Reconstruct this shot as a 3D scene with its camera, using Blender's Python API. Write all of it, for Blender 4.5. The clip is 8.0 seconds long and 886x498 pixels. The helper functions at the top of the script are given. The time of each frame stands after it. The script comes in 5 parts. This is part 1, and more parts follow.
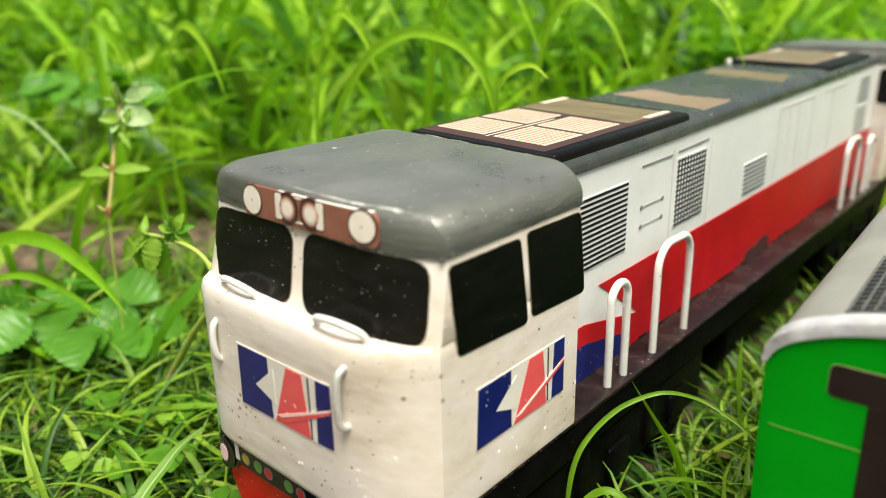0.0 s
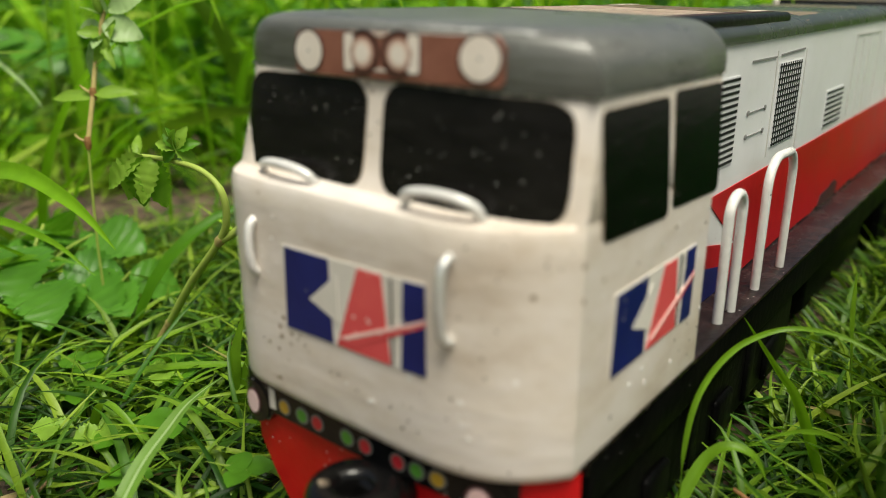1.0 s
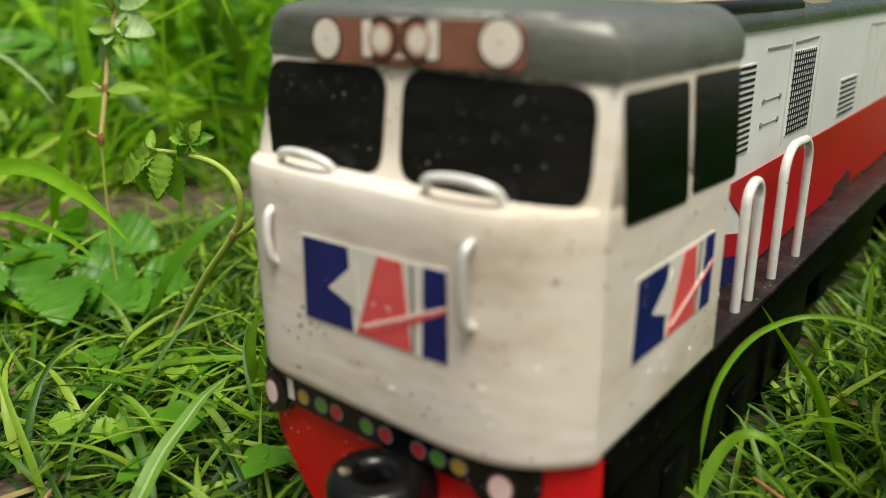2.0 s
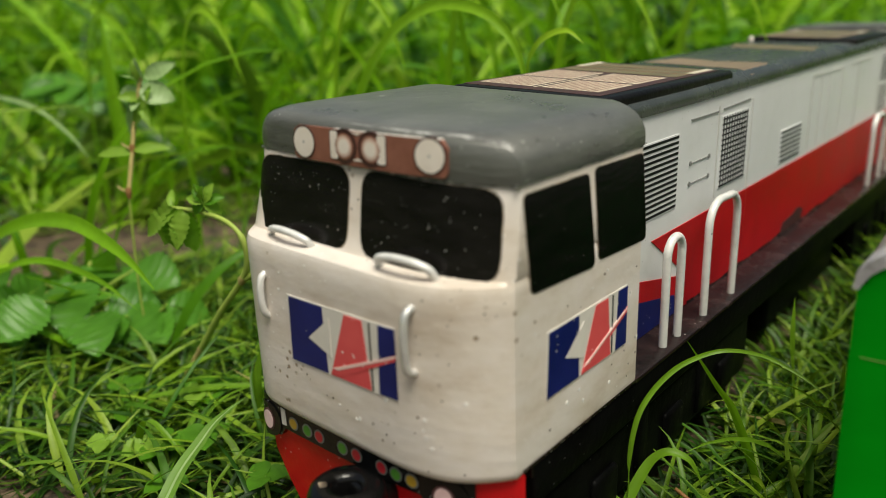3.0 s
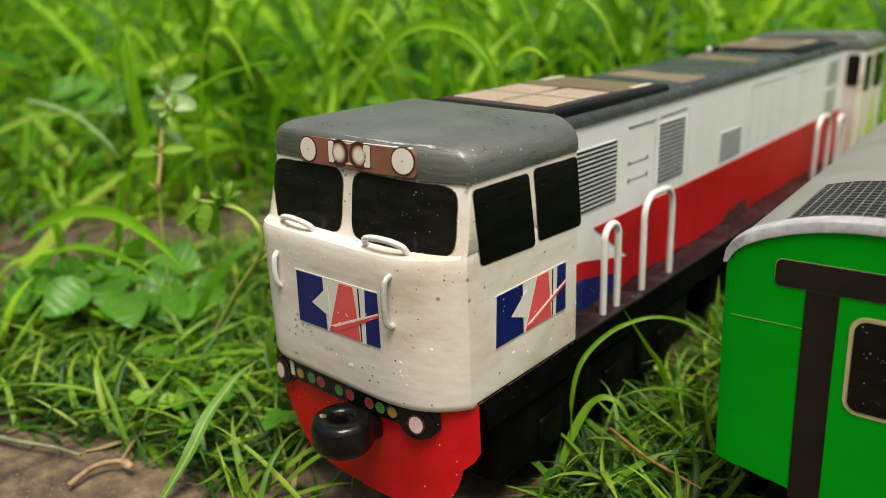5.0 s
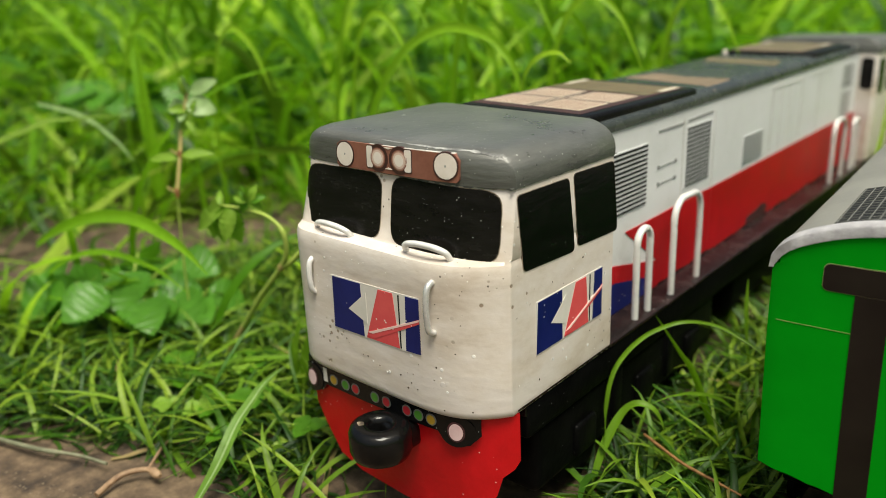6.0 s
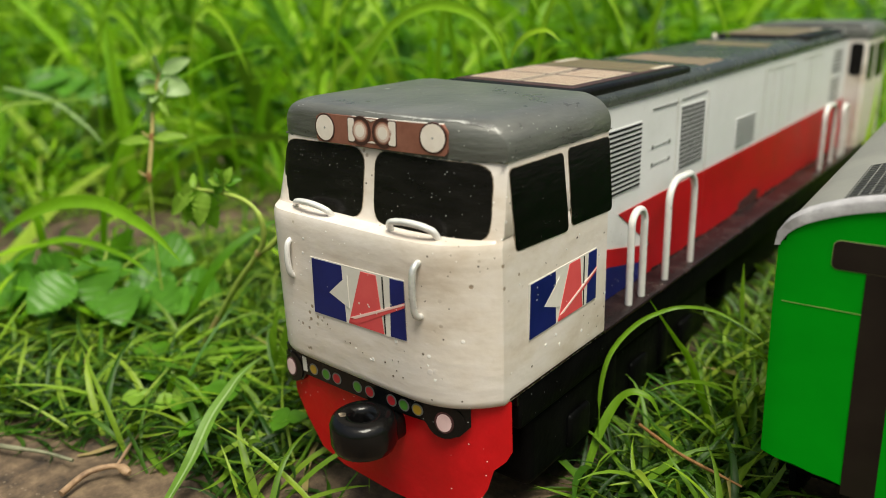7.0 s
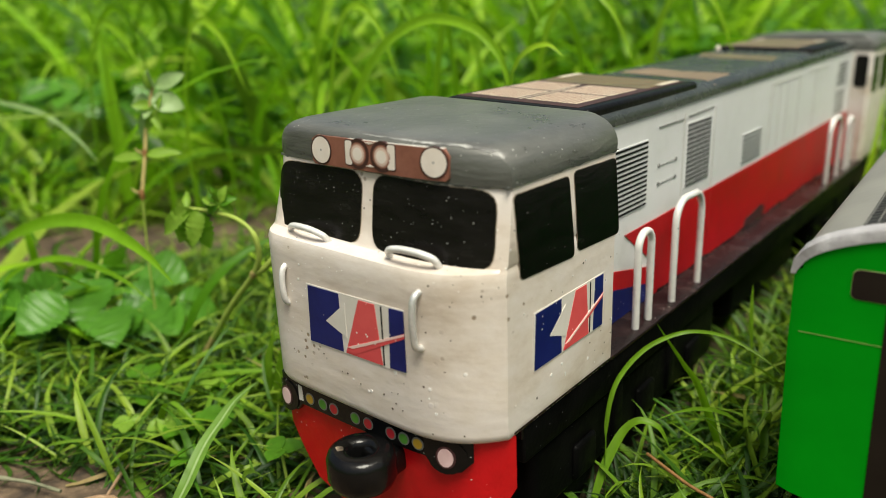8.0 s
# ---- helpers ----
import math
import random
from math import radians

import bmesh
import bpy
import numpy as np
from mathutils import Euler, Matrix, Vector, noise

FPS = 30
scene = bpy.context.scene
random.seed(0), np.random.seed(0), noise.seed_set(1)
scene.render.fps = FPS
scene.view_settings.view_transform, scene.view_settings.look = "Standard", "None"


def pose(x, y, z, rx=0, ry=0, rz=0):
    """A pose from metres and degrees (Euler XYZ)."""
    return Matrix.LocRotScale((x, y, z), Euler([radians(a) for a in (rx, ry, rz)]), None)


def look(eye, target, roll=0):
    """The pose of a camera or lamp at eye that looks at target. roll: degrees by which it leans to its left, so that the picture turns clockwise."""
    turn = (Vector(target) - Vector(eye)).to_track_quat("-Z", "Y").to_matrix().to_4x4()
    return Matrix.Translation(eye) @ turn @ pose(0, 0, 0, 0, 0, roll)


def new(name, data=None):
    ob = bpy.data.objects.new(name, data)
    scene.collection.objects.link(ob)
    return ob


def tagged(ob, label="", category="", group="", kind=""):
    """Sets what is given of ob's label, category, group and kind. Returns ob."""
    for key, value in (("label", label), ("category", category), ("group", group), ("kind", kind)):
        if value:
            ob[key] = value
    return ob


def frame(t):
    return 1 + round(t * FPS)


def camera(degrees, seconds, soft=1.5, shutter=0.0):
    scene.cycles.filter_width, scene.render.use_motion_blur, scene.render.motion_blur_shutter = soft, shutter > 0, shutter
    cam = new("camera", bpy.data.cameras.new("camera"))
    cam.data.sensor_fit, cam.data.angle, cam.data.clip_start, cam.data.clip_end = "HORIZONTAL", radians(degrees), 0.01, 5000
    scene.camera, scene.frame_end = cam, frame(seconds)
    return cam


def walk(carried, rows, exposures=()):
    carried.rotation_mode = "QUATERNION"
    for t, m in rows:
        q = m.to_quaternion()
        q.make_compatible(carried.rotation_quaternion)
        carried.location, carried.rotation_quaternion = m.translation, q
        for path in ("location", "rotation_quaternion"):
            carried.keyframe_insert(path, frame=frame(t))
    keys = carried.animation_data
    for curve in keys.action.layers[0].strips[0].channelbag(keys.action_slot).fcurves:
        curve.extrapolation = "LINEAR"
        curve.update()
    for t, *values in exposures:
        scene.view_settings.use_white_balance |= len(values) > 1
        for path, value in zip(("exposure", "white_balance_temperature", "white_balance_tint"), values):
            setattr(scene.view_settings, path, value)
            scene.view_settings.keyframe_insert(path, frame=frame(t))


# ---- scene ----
# Camera: a phone held by hand in front of a toy engine on grass.
cam = camera(60.95, 8.0, soft=0.5)
cam.data.dof.use_dof = True
cam.data.dof.focus_distance = 0.232
cam.data.dof.aperture_fstop = 8.8
ROWS = [
    (0.0, 0.1459, -0.1124, 0.1760, 41.81, -19.08, -1.42),
    (0.5, 0.1265, -0.1115, 0.1515, 39.12, -19.00, -1.23),
    (1.0, 0.0984, -0.1064, 0.1347, 38.74, -18.39, -0.34),
    (1.2, 0.0924, -0.1039, 0.1309, 38.68, -18.21, -0.47),
    (2.3, 0.1035, -0.1119, 0.1349, 39.90, -18.52, -1.44),
    (2.5, 0.1111, -0.1145, 0.1415, 40.57, -18.39, -1.80),
    (3.0, 0.1305, -0.1223, 0.1554, 41.13, -17.70, -2.25),
    (3.5, 0.1471, -0.1349, 0.1565, 42.05, -17.65, -2.18),
    (4.0, 0.1613, -0.1458, 0.1616, 41.54, -17.94, -1.82),
    (5.3, 0.1722, -0.1603, 0.1683, 41.77, -18.17, -2.65),
    (5.5, 0.1683, -0.1645, 0.1680, 41.78, -17.91, -2.62),
    (6.0, 0.1600, -0.1613, 0.1687, 41.24, -17.99, -2.50),
    (6.5, 0.1555, -0.1567, 0.1652, 39.92, -18.34, -2.30),
    (7.0, 0.1511, -0.1538, 0.1598, 39.77, -18.31, -2.18),
    (7.5, 0.1479, -0.1523, 0.1590, 39.93, -17.94, -2.17),
    (8.0, 0.1443, -0.1465, 0.1626, 39.62, -17.81, -2.23),
]
EXPOSURES = [(t, e, 6680, 1) for t, e in ((0.0, 1.25), (0.5, 0.71), (1.0, 0.67), (2.5, 0.75), (3.0, 0.44), (4.0, 0.73), (5.5, 0.74), (8.0, 0.74))]
walk(cam, [(t, pose(x, y, z, 90 + pitch, 0, yaw) @ pose(0, 0, 0, 0, 0, roll)) for t, x, y, z, yaw, pitch, roll in ROWS], EXPOSURES)

# Light: open shade under a bright, overcast sky.
world = bpy.data.worlds.new("sky")
scene.world = world
world.use_nodes = True
wn = world.node_tree.nodes
sky = wn.new("ShaderNodeTexSky")
sky.sky_type, sky.sun_disc = "NISHITA", False
sky.sun_elevation, sky.sun_rotation = radians(70.3), radians(120)
sky.air_density, sky.dust_density, sky.ozone_density = 1.0, 8.0, 0.4
world.node_tree.links.new(sky.outputs[0], wn["Background"].inputs[0])
wn["Background"].inputs[1].default_value = 0.075
sun = new("sun", bpy.data.lights.new("sun", "SUN"))
sun.data.energy, sun.data.angle, sun.data.color = 2.5, radians(30), (1.0, 0.95, 0.88)
sun.matrix_basis = look((0.62, -0.36, 2.0), (0, 0, 0))


# ---- materials ----
def material(name, colours, rough=0.5, scale=60.0, bump=0.1, bump_scale=None, metal=0.0, shine=0.5, specks=None, spread=(0.35, 0.65), coat=0.0, stretch=(1, 1, 1)):
    """Colours: two or three that a noise mixes. specks: (colour, spacing in 1/m, size 0..1)."""
    m = bpy.data.materials.new(name)
    m.use_nodes = True
    n, link = m.node_tree.nodes, m.node_tree.links.new
    b = n["Principled BSDF"]
    b.inputs["Roughness"].default_value = rough
    b.inputs["Metallic"].default_value = metal
    b.inputs["Specular IOR Level"].default_value = shine
    b.inputs["Coat Weight"].default_value = coat
    b.inputs["Coat Roughness"].default_value = 0.15
    co = n.new("ShaderNodeTexCoord")
    mp = n.new("ShaderNodeMapping")
    mp.inputs["Scale"].default_value = stretch
    link(co.outputs["Object"], mp.inputs[0])
    t = n.new("ShaderNodeTexNoise")
    t.inputs["Scale"].default_value, t.inputs["Detail"].default_value, t.inputs["Roughness"].default_value = scale, 8, 0.65
    link(mp.outputs[0], t.inputs["Vector"])
    r = n.new("ShaderNodeValToRGB")
    r.color_ramp.elements[0].position, r.color_ramp.elements[1].position = spread
    r.color_ramp.elements[0].color = (*colours[0], 1)
    r.color_ramp.elements[1].color = (*colours[-1], 1)
    if len(colours) > 2:
        e = r.color_ramp.elements.new(sum(spread) / 2)
        e.color = (*colours[1], 1)
    link(t.outputs[0], r.inputs[0])
    out = r.outputs[0]
    heights = []
    for colour, spacing, size, *cluster in specks or ():
        v = n.new("ShaderNodeTexVoronoi")
        v.inputs["Scale"].default_value = spacing
        link(co.outputs["Object"], v.inputs["Vector"])
        w = n.new("ShaderNodeMapRange")
        w.inputs[1].default_value, w.inputs[2].default_value = size, size * 0.7
        link(v.outputs["Distance"], w.inputs[0])
        pick = n.new("ShaderNodeMath")
        pick.operation = "GREATER_THAN"
        pick.inputs[1].default_value = 0.62
        link(v.outputs["Color"], pick.inputs[0])
        mul = n.new("ShaderNodeMath")
        mul.operation = "MULTIPLY"
        link(w.outputs[0], mul.inputs[0])
        link(pick.outputs[0], mul.inputs[1])
        if cluster:
            patchy = n.new("ShaderNodeTexNoise")
            patchy.inputs["Scale"].default_value, patchy.inputs["Detail"].default_value = cluster[0], 3
            link(co.outputs["Object"], patchy.inputs["Vector"])
            gate = n.new("ShaderNodeMapRange")
            gate.inputs[1].default_value, gate.inputs[2].default_value = cluster[1], cluster[1] + 0.04
            link(patchy.outputs[0], gate.inputs[0])
            both = n.new("ShaderNodeMath")
            both.operation = "MULTIPLY"
            link(mul.outputs[0], both.inputs[0])
            link(gate.outputs[0], both.inputs[1])
            mul = both
        heights.append((mul.outputs[0], sum(colour) > sum(colours[-1])))
        mix = n.new("ShaderNodeMix")
        mix.data_type = "RGBA"
        mix.inputs[7].default_value = (*colour, 1)
        link(mul.outputs[0], mix.inputs[0])
        link(out, mix.inputs[6])
        out = mix.outputs[2]
    link(out, b.inputs["Base Color"])
    rr = n.new("ShaderNodeMapRange")
    rr.inputs[3].default_value, rr.inputs[4].default_value = max(rough - 0.12, 0.03), min(rough + 0.12, 1)
    link(t.outputs[0], rr.inputs[0])
    link(rr.outputs[0], b.inputs["Roughness"])
    if bump:
        t2 = n.new("ShaderNodeTexNoise")
        t2.inputs["Scale"].default_value, t2.inputs["Detail"].default_value = bump_scale or scale * 6, 6
        link(mp.outputs[0], t2.inputs["Vector"])
        bp = n.new("ShaderNodeBump")
        bp.inputs["Strength"].default_value, bp.inputs["Distance"].default_value = bump, 0.0006
        link(t2.outputs[0], bp.inputs["Height"])
        for h, raised in heights:
            dent = n.new("ShaderNodeBump")
            dent.invert = not raised
            dent.inputs["Strength"].default_value, dent.inputs["Distance"].default_value = 0.35, 0.0003
            link(h, dent.inputs["Height"])
            link(bp.outputs[0], dent.inputs["Normal"])
            bp = dent
        link(bp.outputs[0], b.inputs["Normal"])
    return m


def foliage(name, stops, rough=0.42, through_leaf=0.38, tint=(0.20, 0.50, 0.01)):
    """A leaf that light shines through; each blade takes its own shade of green."""
    m = bpy.data.materials.new(name)
    m.use_nodes = True
    n, link = m.node_tree.nodes, m.node_tree.links.new
    b = n["Principled BSDF"]
    g = n.new("ShaderNodeNewGeometry")
    r = n.new("ShaderNodeValToRGB")
    r.color_ramp.elements[0].position, r.color_ramp.elements[0].color = stops[0][0], (*stops[0][1], 1)
    r.color_ramp.elements[1].position, r.color_ramp.elements[1].color = stops[-1][0], (*stops[-1][1], 1)
    for p, c in stops[1:-1]:
        r.color_ramp.elements.new(p).color = (*c, 1)
    link(g.outputs["Random Per Island"], r.inputs[0])
    co = n.new("ShaderNodeTexCoord")
    t = n.new("ShaderNodeTexNoise")
    t.inputs["Scale"].default_value, t.inputs["Detail"].default_value = 180, 4
    link(co.outputs["Object"], t.inputs["Vector"])
    mr = n.new("ShaderNodeMapRange")
    mr.inputs[3].default_value, mr.inputs[4].default_value = 0.75, 1.25
    link(t.outputs[0], mr.inputs[0])
    mul = n.new("ShaderNodeMix")
    mul.data_type, mul.blend_type = "RGBA", "MULTIPLY"
    mul.inputs[0].default_value = 1.0
    link(r.outputs[0], mul.inputs[6])
    link(mr.outputs[0], mul.inputs[7])
    link(mul.outputs[2], b.inputs["Base Color"])
    b.inputs["Roughness"].default_value = rough
    b.inputs["Specular IOR Level"].default_value = 0.22
    tr = n.new("ShaderNodeBsdfTranslucent")
    glow = n.new("ShaderNodeMix")
    glow.data_type, glow.blend_type = "RGBA", "MIX"
    glow.inputs[0].default_value = 0.5
    glow.inputs[7].default_value = (*tint, 1)
    link(mul.outputs[2], glow.inputs[6])
    link(glow.outputs[2], tr.inputs[0])
    mixer = n.new("ShaderNodeMixShader")
    mixer.inputs[0].default_value = through_leaf
    link(b.outputs[0], mixer.inputs[1])
    link(tr.outputs[0], mixer.inputs[2])
    link(mixer.outputs[0], n["Material Output"].inputs[0])
    bp = n.new("ShaderNodeBump")
    bp.inputs["Strength"].default_value, bp.inputs["Distance"].default_value = 0.25, 0.0005
    link(t.outputs[0], bp.inputs["Height"])
    link(bp.outputs[0], b.inputs["Normal"])
    return m


CREAM = material("cream_paint", [(0.53, 0.445, 0.365), (0.65, 0.578, 0.51), (0.705, 0.645, 0.60)], 0.34, 24, 0.38, 120, specks=[((0.10, 0.08, 0.06), 300, 0.11, 22, 0.5), ((0.80, 0.77, 0.74), 190, 0.12, 18, 0.47), ((0.82, 0.80, 0.77), 420, 0.13, 24, 0.56), ((0.20, 0.16, 0.12), 620, 0.15, 26, 0.58), ((0.30, 0.23, 0.17), 420, 0.3, 30, 0.58), ((0.78, 0.74, 0.73), 300, 0.3, 36, 0.6)], spread=(0.34, 0.6), stretch=(1, 1, 2.0))
WHITE = material("white_film", [(0.57, 0.57, 0.555), (0.66, 0.66, 0.655), (0.70, 0.70, 0.70)], 0.34, 36, 0.08, 150, spread=(0.25, 0.6), specks=[((0.22, 0.20, 0.17), 520, 0.08), ((0.40, 0.38, 0.33), 420, 0.22, 30, 0.66)])
RED = material("red_film", [(0.34, 0.004, 0.009), (0.46, 0.008, 0.014)], 0.4, 50, 0.1, shine=0.25, specks=[((0.18, 0.01, 0.012), 420, 0.22, 30, 0.62)])
BLUE = material("blue_film", [(0.006, 0.010, 0.090), (0.011, 0.017, 0.135)], 0.36, 60, 0.05, shine=0.3, specks=[((0.5, 0.48, 0.45), 430, 0.14)])
RUST = material("dark_red_smear", [(0.035, 0.018, 0.018), (0.085, 0.030, 0.032)], 0.4, 260, 0.1, shine=0.25)
PINK = material("coral_film", [(0.60, 0.065, 0.075), (0.68, 0.10, 0.10)], 0.38, 60, 0.05, shine=0.3, specks=[((0.8, 0.7, 0.66), 400, 0.14)])
PALE = material("pale_pink_film", [(0.78, 0.52, 0.48), (0.82, 0.60, 0.55)], 0.4, 60, 0.05)
PAPER = material("paper_label", [(0.62, 0.585, 0.53), (0.69, 0.655, 0.60)], 0.45, 80, 0.05)
ROOF = material("dark_grey_paint", [(0.060, 0.061, 0.055), (0.093, 0.095, 0.086), (0.126, 0.128, 0.116)], 0.3, 38, 0.4, 190, specks=[((0.42, 0.42, 0.39), 300, 0.10), ((0.38, 0.38, 0.35), 640, 0.14), ((0.46, 0.46, 0.42), 360, 0.36, 42, 0.61), ((0.015, 0.015, 0.014), 260, 0.12), ((0.035, 0.036, 0.032), 420, 0.25, 34, 0.68)], spread=(0.28, 0.66), stretch=(1, 1, 4))
SHOULDER = material("smooth_dark_grey_paint", [(0.026, 0.029, 0.026), (0.038, 0.043, 0.037), (0.052, 0.058, 0.050)], 0.27, 30, 0.12, 200, shine=0.4, specks=[((0.30, 0.30, 0.28), 500, 0.10)])
# Worn pale paint; the highlight on the roof's edge is coloured in with it.
WORN_GLINT = material("worn_grey_edge_glint", [(0.11, 0.11, 0.105), (0.22, 0.22, 0.21), (0.45, 0.45, 0.43)], 0.3, 150, 0.3, 400, spread=(0.4, 0.62))
GLASS = material("black_window_film", [(0.0045, 0.004, 0.0035), (0.0095, 0.0085, 0.0075)], 0.24, 70, 0.2, 230, shine=0.16, specks=[((0.55, 0.53, 0.50), 560, 0.10), ((0.35, 0.35, 0.33), 900, 0.10), ((0.08, 0.08, 0.076), 700, 0.35, 45, 0.65)], stretch=(1, 1, 3))
SIDEGLASS = material("scuffed_black_film", [(0.0025, 0.0025, 0.002), (0.006, 0.0055, 0.005)], 0.24, 70, 0.2, 230, shine=0.16, specks=[((0.30, 0.30, 0.28), 420, 0.06), ((0.07, 0.07, 0.066), 700, 0.35, 40, 0.64)], stretch=(1, 1, 3))
BLACK = material("black_paint", [(0.0025, 0.0025, 0.0025), (0.006, 0.0055, 0.0055)], 0.15, 60, 0.45, 300, shine=0.3, specks=[((0.4, 0.4, 0.38), 420, 0.08), ((0.25, 0.25, 0.24), 500, 0.3, 50, 0.66)])
BOXBLACK = material("worn_black_paint", [(0.003, 0.003, 0.003), (0.008, 0.007, 0.006)], 0.34, 60, 0.4, 300, shine=0.1, specks=[((0.35, 0.35, 0.33), 420, 0.08)])
SOOT = material("matt_black_paint", [(0.0015, 0.0015, 0.0015), (0.004, 0.004, 0.004)], 0.4, 60, 0.4, 300, shine=0.04, specks=[((0.12, 0.12, 0.12), 420, 0.1)])
DECK = material("brown_black_deck", [(0.005, 0.003, 0.003), (0.014, 0.008, 0.008), (0.030, 0.017, 0.016)], 0.26, 70, 0.5, 300, shine=0.3, specks=[((0.35, 0.3, 0.28), 380, 0.11)])
APRON = material("red_paint", [(0.45, 0.004, 0.007), (0.57, 0.006, 0.011)], 0.38, 60, 0.3, 350, shine=0.3, specks=[((0.75, 0.55, 0.52), 380, 0.11)])
WIRE = material("white_painted_wire", [(0.64, 0.63, 0.61), (0.74, 0.73, 0.71)], 0.22, 150, 0.3, 500, specks=[((0.20, 0.19, 0.18), 300, 0.12), ((0.28, 0.27, 0.25), 300, 0.3, 60, 0.66)], metal=0.1)
SILVER = material("bare_wire", [(0.46, 0.46, 0.455), (0.74, 0.735, 0.72)], 0.2, 220, 0.3, 900, metal=0.45)
BROWN = material("brown_print", [(0.20, 0.075, 0.05), (0.27, 0.11, 0.075)], 0.45, 200, 0.05)
DARKBROWN = material("dark_brown_print", [(0.035, 0.012, 0.010), (0.06, 0.022, 0.018)], 0.45, 200, 0.05)
LENS = material("pale_print", [(0.72, 0.64, 0.56), (0.80, 0.73, 0.66)], 0.4, 150, 0.05)
LUMP = material("white_paint_lump", [(0.70, 0.68, 0.65), (0.80, 0.79, 0.77)], 0.3, 200, 0.2, 500)
PIT = material("dark_pit", [(0.04, 0.028, 0.02), (0.16, 0.12, 0.09)], 0.6, 300, 0.1)
DIRT = material("brown_dirt_line", [(0.05, 0.038, 0.026), (0.30, 0.24, 0.17)], 0.5, 260, 0.1, spread=(0.4, 0.6))
PALETAN = material("pale_tan_print", [(0.50, 0.44, 0.33), (0.58, 0.52, 0.41)], 0.45, 150, 0.1)
LENSGLOW = material("warm_pale_print", [(0.60, 0.44, 0.36), (0.68, 0.53, 0.45)], 0.4, 150, 0.05)
LENSMID = material("tan_brown_print", [(0.36, 0.20, 0.15), (0.44, 0.27, 0.21)], 0.4, 150, 0.05)
TAN = material("tan_mesh_print", [(0.54, 0.455, 0.34), (0.63, 0.55, 0.43)], 0.45, 150, 0.1, shine=0.3)
OLIVE = material("olive_print", [(0.11, 0.09, 0.045), (0.17, 0.14, 0.075)], 0.4, 90, 0.1, shine=0.3)
PEACH = material("faded_tan_print", [(0.17, 0.125, 0.08), (0.24, 0.175, 0.115)], 0.4, 60, 0.1, shine=0.3)
GREY = material("grey_film", [(0.30, 0.29, 0.28), (0.38, 0.37, 0.35)], 0.4, 80, 0.05)
LATCH = material("mid_grey_print", [(0.15, 0.15, 0.145), (0.22, 0.22, 0.21)], 0.5, 80, 0.02, shine=0.2)
MESHGREY = material("grey_mesh_print", [(0.14, 0.14, 0.13), (0.20, 0.20, 0.18)], 0.5, 80, 0.05, shine=0.2)
DUSK = material("dark_grey_print", [(0.07, 0.07, 0.065), (0.11, 0.11, 0.10)], 0.45, 80, 0.05)
FAINT = material("faint_grey_print", [(0.50, 0.49, 0.46), (0.56, 0.55, 0.52)], 0.4, 80, 0.05)
INK = material("black_print", [(0.008, 0.008, 0.008), (0.014, 0.014, 0.014)], 0.5, 90, 0.03, shine=0.15)
PINKLAMP = material("pink_lamp_print", [(0.62, 0.42, 0.42), (0.70, 0.52, 0.52)], 0.4, 150, 0.05)
REDDOT = material("red_lamp_print", [(0.38, 0.010, 0.02), (0.46, 0.02, 0.03)], 0.4, 150, 0.05)
GREENDOT = material("green_lamp_print", [(0.05, 0.20, 0.015), (0.08, 0.26, 0.025)], 0.4, 150, 0.05)
YELLOWDOT = material("yellow_lamp_print", [(0.36, 0.22, 0.015), (0.42, 0.27, 0.03)], 0.4, 150, 0.05)
CARD = material("green_card", [(0.003, 0.25, 0.005), (0.004, 0.285, 0.006), (0.005, 0.315, 0.008)], 0.55, 14, 0.25, 40, shine=0.1)
CARDGREY = material("grey_card_roof", [(0.19, 0.185, 0.165), (0.25, 0.245, 0.215)], 0.45, 40, 0.2, 200)
TAPE = material("silver_grey_tape", [(0.28, 0.27, 0.28), (0.46, 0.45, 0.46)], 0.38, 160, 0.8, 260)
BAND = material("black_card_band", [(0.010, 0.006, 0.005), (0.016, 0.011, 0.008)], 0.45, 60, 0.05, shine=0.25)
GOLD = material("tan_line_print", [(0.42, 0.34, 0.17), (0.50, 0.42, 0.24)], 0.4, 100, 0.05)
OLIVELINE = material("olive_line_print", [(0.20, 0.27, 0.07), (0.27, 0.33, 0.10)], 0.45, 100, 0.05)
SOIL = material("damp_soil", [(0.023, 0.015, 0.009), (0.080, 0.053, 0.031), (0.162, 0.112, 0.066)], 0.85, 90, 1.0, 420, specks=[((0.16, 0.12, 0.08), 500, 0.28, 30, 0.5)])
RUSTY = material("orange_brown_stalk", [(0.15, 0.065, 0.016), (0.31, 0.16, 0.05)], 0.6, 160, 0.8, 500)
DRY = material("dry_stalk", [(0.15, 0.085, 0.045), (0.35, 0.23, 0.13)], 0.6, 160, 0.8, 500)
STRAW = material("dirty_straw", [(0.10, 0.105, 0.06), (0.21, 0.21, 0.13)], 0.6, 150, 0.5, 600)
GRASS = foliage("grass_green", [(0.0, (0.015, 0.055, 0.005)), (0.35, (0.047, 0.120, 0.009)), (0.7, (0.120, 0.215, 0.015)), (0.988, (0.22, 0.32, 0.03)), (0.993, (0.26, 0.21, 0.08)), (1.0, (0.28, 0.21, 0.10))], 0.40, 0.24, (0.26, 0.48, 0.015))
# Grass green darkened so that shade between blades lies in its colour.
UNDER = foliage("shade_tinted_grass_green", [(0.0, (0.007, 0.024, 0.003)), (0.6, (0.020, 0.054, 0.005)), (1.0, (0.042, 0.090, 0.008))], 0.5, 0.15)
